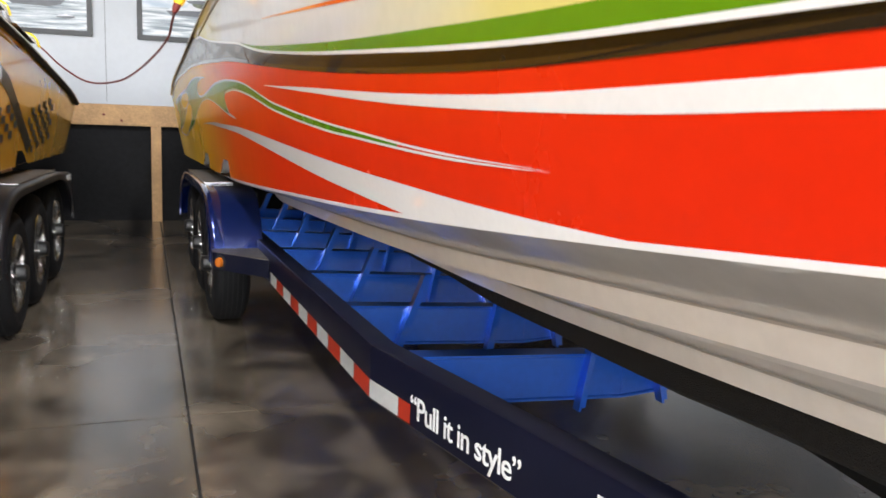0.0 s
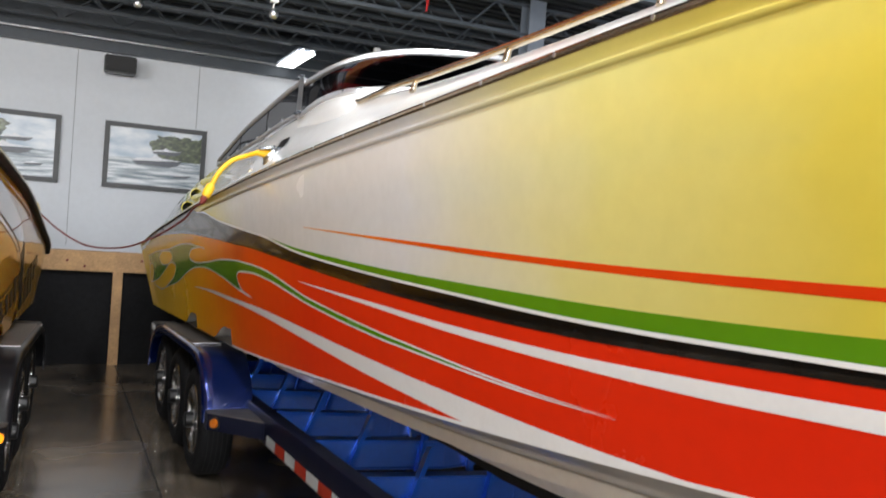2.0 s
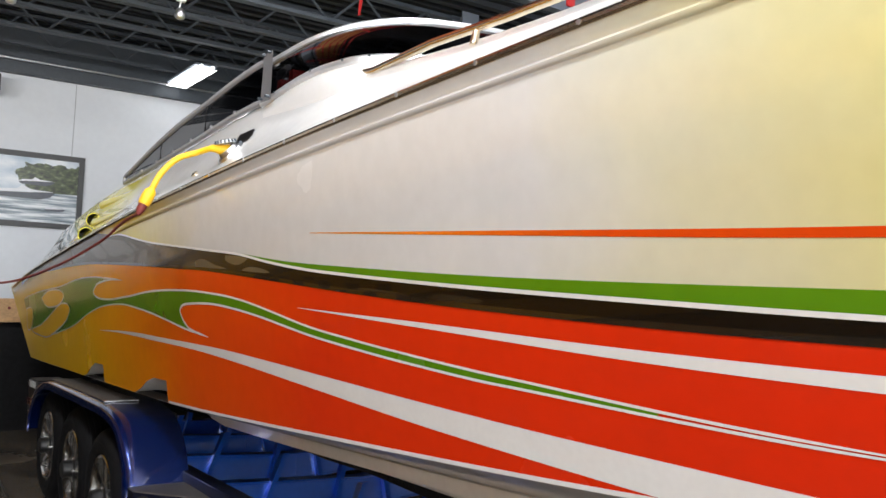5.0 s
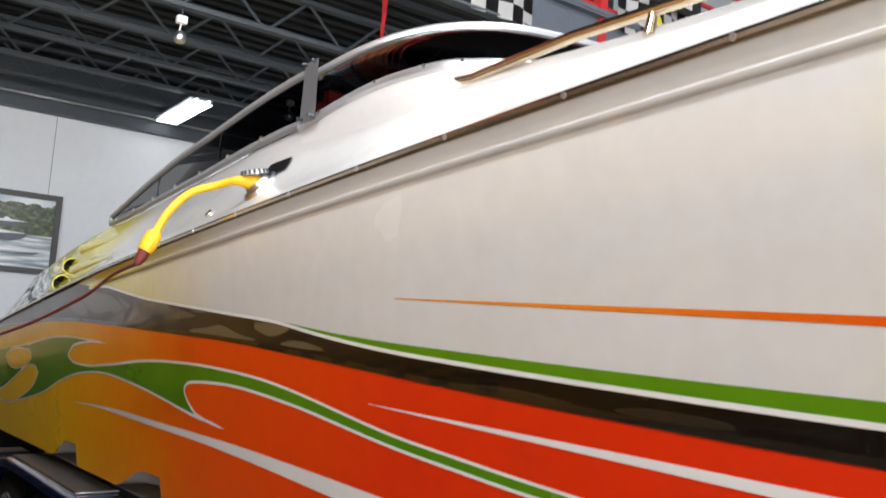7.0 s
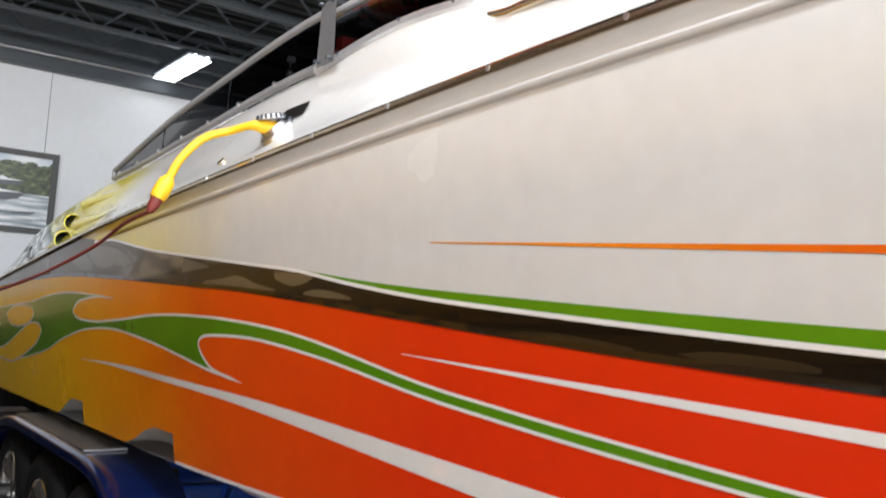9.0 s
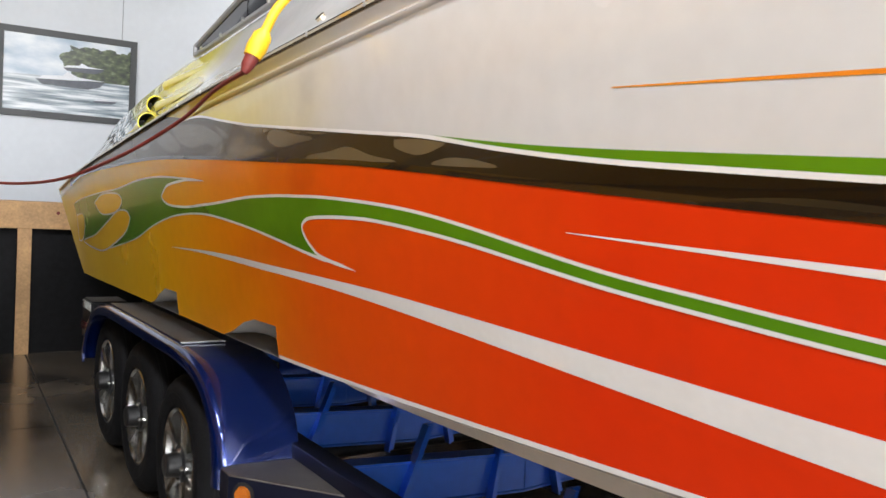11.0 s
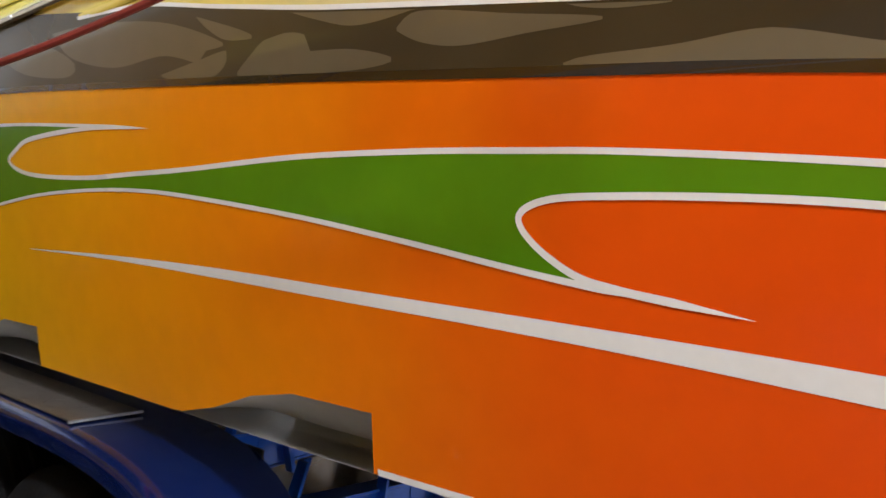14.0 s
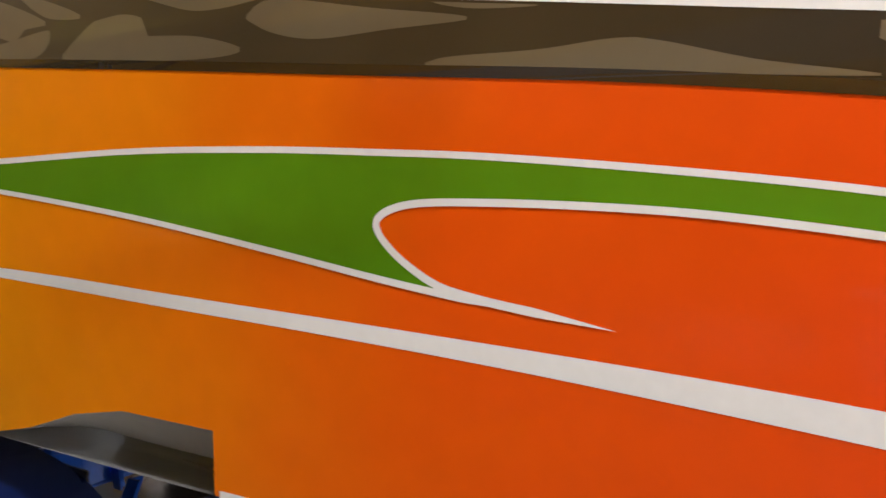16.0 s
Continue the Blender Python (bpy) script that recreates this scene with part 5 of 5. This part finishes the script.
        for x, dz in ((0.275, 0.035), (0.95, 0.0), (1.286, 0.022), (1.622, 0.0), (2.297, 0.035)):
            rows.append([(x, y + v, w + dz) for v, w in ((-0.034, 0.137), (0.034, 0.137), (0.034, 0.131), (-0.022, 0.131), (-0.027, 0.126), (-0.027, 0.016), (-0.022, 0.010), (0.034, 0.010), (0.034, 0.004), (-0.034, 0.004), (-0.034, 0.010), (-0.030, 0.014), (-0.030, 0.128), (-0.034, 0.131), (-0.034, 0.137))])
        bm = grid(rows)
        bmesh.ops.recalc_face_normals(bm, faces=bm.faces)
        beam = part("cross_member", mirror(bm, body), beam_mat, ob, "channel-section cross member", False)
        for x in (0.955, 1.617):
            part("weld_seam", mirror(box((x - 0.002, y - 0.0325, 0.016), (x + 0.002, y - 0.0305, 0.126)), body), beam_mat, beam, "", False)
        for x0, lean, h in ((0.46, 0.12, 0.265), (0.81, 0.055, 0.225), (1.09, -0.035, 0.185)):
            if n == 0 and x0 < 0.5:
                continue
            for x, ln in ((x0, lean), (2.572 - x0, -lean)):
                bm = bmesh.new()
                lo = [(x + u, y - 0.036 + v) for u, v in ((-0.019, 0.0), (0.019, 0.0), (0.019, -0.007), (-0.012, -0.007), (-0.012, -0.034), (-0.019, -0.034))]
                a = [bm.verts.new((p, q, -0.012)) for p, q in lo]
                b2 = [bm.verts.new((p + ln, q + 0.02, h)) for p, q in lo]
                for k in range(6):
                    bm.faces.new((a[k], a[(k + 1) % 6], b2[(k + 1) % 6], b2[k]))
                bm.faces.new(a[::-1]), bm.faces.new(b2)
                bmesh.ops.recalc_face_normals(bm, faces=bm.faces)
                part("bunk_bracket", mirror(bm, body), beam_mat, beam, "angle-iron bunk bracket", False)
    return ob


def bunk(parent, m, x):
    """A carpeted plank under the hull that follows its bottom."""
    rows = []
    for y in np.linspace(6.3, -1.4, 40):
        zc = CHINE_Z(y)
        z = zc - (x - side_x(y, zc)) * math.tan(radians(DEADRISE(y))) - 0.012 + 0.004 * math.sin(40 * y)
        t = math.tan(radians(DEADRISE(y))) * 0.10
        rows.append([(x, y, z), (x + 0.10, y, z - t), (x + 0.10, y, z - t - 0.06), (x, y, z - 0.06 + 0.004 * math.sin(63 * y)), (x, y, z)])
    bm = grid(rows)
    bmesh.ops.recalc_face_normals(bm, faces=bm.faces)
    part("bunk", mirror(bm, m), M_CARPET, parent, "black carpeted bunk")


FLAT = pose(0.293, 5.10, 0, 0, 0, 2.1)
blue_trailer = trailer(FLAT, "boat_trailer", "blue triple-axle boat trailer with navy rails and red-white tape", M_BLUE_SHADED, M_NAVY, M_BLUE_LIT, M_AMBER, M_DARK_TRAILER)
for x in (1.05, 1.95):
    bunk(blue_trailer, None, x)

# words on the front rail of the blue trailer
RAIL = FLAT @ pose(0, 0, 0.33, -2.5, 0, 0) @ Matrix.Translation((0.22, -3.13, 0)) @ pose(0, 0, 0, 0, 0, 9.65)


def words(text, along, up, size):
    data = bpy.data.curves.new("lettering", "FONT")
    data.body, data.size, data.extrude, data.space_character = text, size, 0.0006, 0.93
    data.offset = 0.0005
    tmp = new("lettering", data)
    me = bpy.data.meshes.new_from_object(tmp.evaluated_get(bpy.context.evaluated_depsgraph_get()))
    bpy.data.objects.remove(tmp)
    me.transform(RAIL @ Matrix.Translation((-0.0018, -along, up)) @ pose(0, 0, 0, 90, 0, -90) @ Matrix.Diagonal((1.06, 1.05, 1, 1)))
    bm = bmesh.new()
    bm.from_mesh(me)
    bpy.data.meshes.remove(me)
    # islands that lie over one another along the rail make one letter
    inverse = RAIL.inverted()
    left, islands = set(bm.faces), []
    while left:
        stack, found = [left.pop()], []
        while stack:
            f = stack.pop()
            found.append(f)
            for e in f.edges:
                for g in e.link_faces:
                    if g in left:
                        left.remove(g)
                        stack.append(g)
        run = [-(inverse @ v.co).y for f in found for v in f.verts]
        islands.append([min(run), max(run), found])
    letters = []
    for a, b, found in sorted(islands, key=lambda q: q[0]):
        if letters and a < letters[-1][1] - 0.002:
            letters[-1][1] = max(b, letters[-1][1])
            letters[-1][2] += found
        else:
            letters.append([a, b, found])
    for _, _, found in letters:
        one, seen = bmesh.new(), {}
        for f in found:
            for v in f.verts:
                if v not in seen:
                    seen[v] = one.verts.new(v.co)
            one.faces.new([seen[v] for v in f.verts])
        part("letter", one, M_WHITE_TAPE, blue_trailer, "white painted letter on the rail", False)
    bm.free()


words("\u201cPull it in style\u201d", 0.225, 0.066, 0.076)
for a, w, h in ((0.80, 0.06, 0.02), (0.90, 0.05, 0.085), (0.97, 0.05, 0.085)):
    bm = box((-0.0025, -a - w, 0.06), (-0.0008, -a, 0.06 + h))
    part("lettering", mirror(bm, RAIL), M_WHITE_TAPE, blue_trailer, "plain white bar in place of writing", False)

# ---- the other boat ----
LEFT = Matrix.Translation((-0.45, 7, 0)) @ pose(0, 0, 0, 0, 0, 1.35) @ Matrix.Translation((0.45, -7, 0)) @ Matrix.Translation((-0.285, 0, -0.10)) @ Matrix.Diagonal((-1, 1, 1, 1))
M_LEFT_SIDE = fade_paint("orange_yellow_gelcoat", [(0.0, (0.74, 0.36, 0.006)), (0.6, (0.72, 0.36, 0.008)), (1.0, (0.66, 0.38, 0.03))], 0.5, 7.0)
M_LEFT_GREY = mat("silver_stripe_gelcoat", (0.42, 0.42, 0.42), 0.25, coat=1.0, vary=0.08)


def left_boat():
    ob = thing("speedboat", "orange-yellow speedboat with black checks at the stern", "boat")

    def edge(y):
        return lower_edge(y) + 0.09
    raised = LEFT @ Matrix.Translation((0, 0, 0.09))
    part("hull_side", mirror(skin(edge, BAND_LOW, 6), LEFT), M_LEFT_SIDE, ob, "glossy orange-yellow hull side")
    part("hull_side_upper", mirror(skin(BAND_LOW, lambda y: max(BAND_LOW(y), RUB_Z(y) - 0.0515), 5), LEFT), M_LEFT_SIDE, ob)
    part("rail_cove", mirror(rail_cove(), LEFT), M_LEFT_SIDE, ob, "moulded cove below the rub rail")
    rows = hull_bottom()
    part("hull_bottom", mirror(grid(rows, flip=True), raised), M_YELLOW, ob, "yellow bottom")
    part("far_bottom", mirror(mirror(grid(rows, flip=True), FAR_SIDE), raised), M_YELLOW, ob)
    part("far_side", mirror(mirror(skin(lambda y: CHINE_Z(y) + 0.09, RUB_Z, 5), FAR_SIDE), LEFT), M_LEFT_SIDE, ob)
    part("deck", mirror(grid(deck_rows()), LEFT), M_YELLOW, ob, "yellow deck")
    part("far_deck", mirror(mirror(grid(deck_rows()), FAR_SIDE), LEFT), M_YELLOW, ob)
    ys = [y for y in STATIONS if -4.0 < y < 7.28]
    part("rub_rail", mirror(tube([(side_x(y, RUB_Z(y)) - 0.012, y, RUB_Z(y)) for y in ys], 0.02, 8), LEFT), M_RUBBER, ob, "black rub rail")
    part("rub_insert", mirror(tube([(side_x(y, RUB_Z(y)) - 0.028, y, RUB_Z(y)) for y in ys], 0.007, 6), LEFT), M_CHROME, ob, "bright rail insert")
    rows = []
    for z in np.linspace(0.85, 1.18, 4):
        a = side_x(stern_y(z), z)
        rows.append([(x, stern_y(z), z) for x in np.linspace(a + 0.004, 2 * KEEL_X - a - 0.004, 5)])
    part("transom", mirror(grid(rows, flip=True), LEFT), M_YELLOW, ob)

    def check(y, z, w, h):
        rows = [[side_point(y + w * u - 0.35 * h * v, z + h * v, 0.004) for v in (0, 0.5, 1)] for u in (0, 0.5, 1)]
        bm = grid(rows)
        bmesh.ops.recalc_face_normals(bm, faces=bm.faces)
        part("black_check", mirror(bm, LEFT), M_RUBBER, ob, "black painted square")
    # slanted dashes that break up the end of the black stripe, then checks at the stern
    for i in range(12):
        for j in range(4):
            if (i + j) % 2 == 0 and j * 0.04 < 0.06 + 0.012 * i:
                check(3.28 + 0.115 * i, max(edge(3.28 + 0.115 * i) + 0.016, 1.075) + 0.043 * j + 0.002 * i, 0.10, 0.038)
    for i in range(9):
        for j in range(6):
            y, z = 4.98 + 0.10 * i, 0.955 + 0.045 * j + 0.006 * i
            if (i + j) % 2 == 0 and z > edge(y) + 0.015 and y < stern_y(z) - 0.1:
                check(y, z, 0.09, 0.041)
    for pts, w, tp, material, lab in (([(1.2, 1.80), (2.27, 1.695), (2.58, 1.666), (3.0, 1.609), (3.67, 1.492), (4.10, 1.398)], 0.085, (1.3, 0.8), M_LEFT_GREY, "silver sweep under the rail"),
                                      ([(1.2, 1.755), (2.27, 1.640), (2.58, 1.608), (3.0, 1.548), (3.67, 1.432), (4.05, 1.352)], 0.012, (1, 1), M_WHITE_LINE, "thin pale pinstripe"),
                                      ([(4.08, 1.402), (4.27, 1.358), (4.50, 1.27), (4.68, 1.186), (4.92, 1.09), (5.12, 1.0)], 0.075, (0.9, 1.1), M_DARK_TRAILER, "dark grey sweep"),
                                      ([(4.14, 1.262), (3.82, 1.237), (3.14, 1.217), (2.77, 1.221), (2.36, 1.235), (1.2, 1.33), (-0.4, 1.50)], 0.014, (0.5, 1), M_BLACK_LINE, "thin black stripe"),
                                      ([(3.42, 1.135), (3.17, 1.152), (2.71, 1.170), (2.38, 1.182), (1.2, 1.27), (-0.4, 1.45)], 0.048, (0.8, 1), M_BLACK_LINE, "black stripe along the side")):
        part("stripe", mirror(ribbon(pts, w, 0.003, tp), LEFT), material, ob, lab)
    for y, inward in ((5.15, 0.05), (4.85, 0.14)):
        rows = []
        for v in np.linspace(0, 1, 12):
            yy = y - 0.75 * v
            c = deck_point(yy, inward)
            rows.append([c + Vector((0.06 * math.cos(a), 0, 0.075 * (1 - v) ** 1.4 * math.sin(a) + 0.008)) for a in np.linspace(0, math.pi, 11)])
        sc = part("air_scoop", mirror(grid(rows), LEFT), M_LEFT_SCOOP, ob, "bright yellow air scoop")
        part("scoop_lip", mirror(tube(rows[0], 0.007, 6), LEFT), M_LEFT_SCOOP, sc, "bright yellow lip")
        # Black plate in place of the shaded depth of the scoop.
        mouth = bmesh.new()
        mouth.faces.new([mouth.verts.new(p) for p in rows[2]])
        part("scoop_shade", mirror(mouth, LEFT), M_RUBBER, sc, "black plate for the shade inside the opening", False)
    return ob


M_LEFT_SCOOP = mat("bright_yellow_gelcoat", (0.85, 0.62, 0.02), 0.25, coat=1.0, vary=0.05, scale=3)
left_boat()
grey_trailer = trailer(Matrix.Translation((-0.197, -0.16, 0)) @ Matrix.Diagonal((-1, 1, 1, 1)) @ FLAT, "boat_trailer", "dark grey triple-axle boat trailer with red-white tape", M_DARK_TRAILER, M_DARK_TRAILER, M_DARK_TRAILER, M_AMBER_LIT, M_DARK_TRAILER)
for x in (1.05, 1.95):
    bunk(grey_trailer, LEFT, x)


# ---- high bay lamps ----
def bay_light(x, y):
    ob = thing("bay_light", "long white fluorescent fitting under the high roof", "ceiling light", (x, y, 5.9), group="bay lights")
    part("tray", box((-0.2, -1.2, 0.02), (0.2, 1.2, 0.08), 0.01), M_WHITE, ob, "", False)
    part("diffuser", box((-0.19, -1.19, 0.0), (0.19, 1.19, 0.018)), M_GLOW, ob, "glowing diffuser", False)
    for k in (-1, 1):
        part("hanger", cyl((0, k, 0.08), (0, k, 1.3), 0.006, seg=6), M_ALU, ob)
    area_lamp("bay_light_glow", (x, y, 5.88), (x, y, 0), 0.38, 2.38, 240, (0.97, 0.98, 1.0))


for x in (-2.3, 1.5):
    for y in (-3.5, 1.2):
        bay_light(x, y)
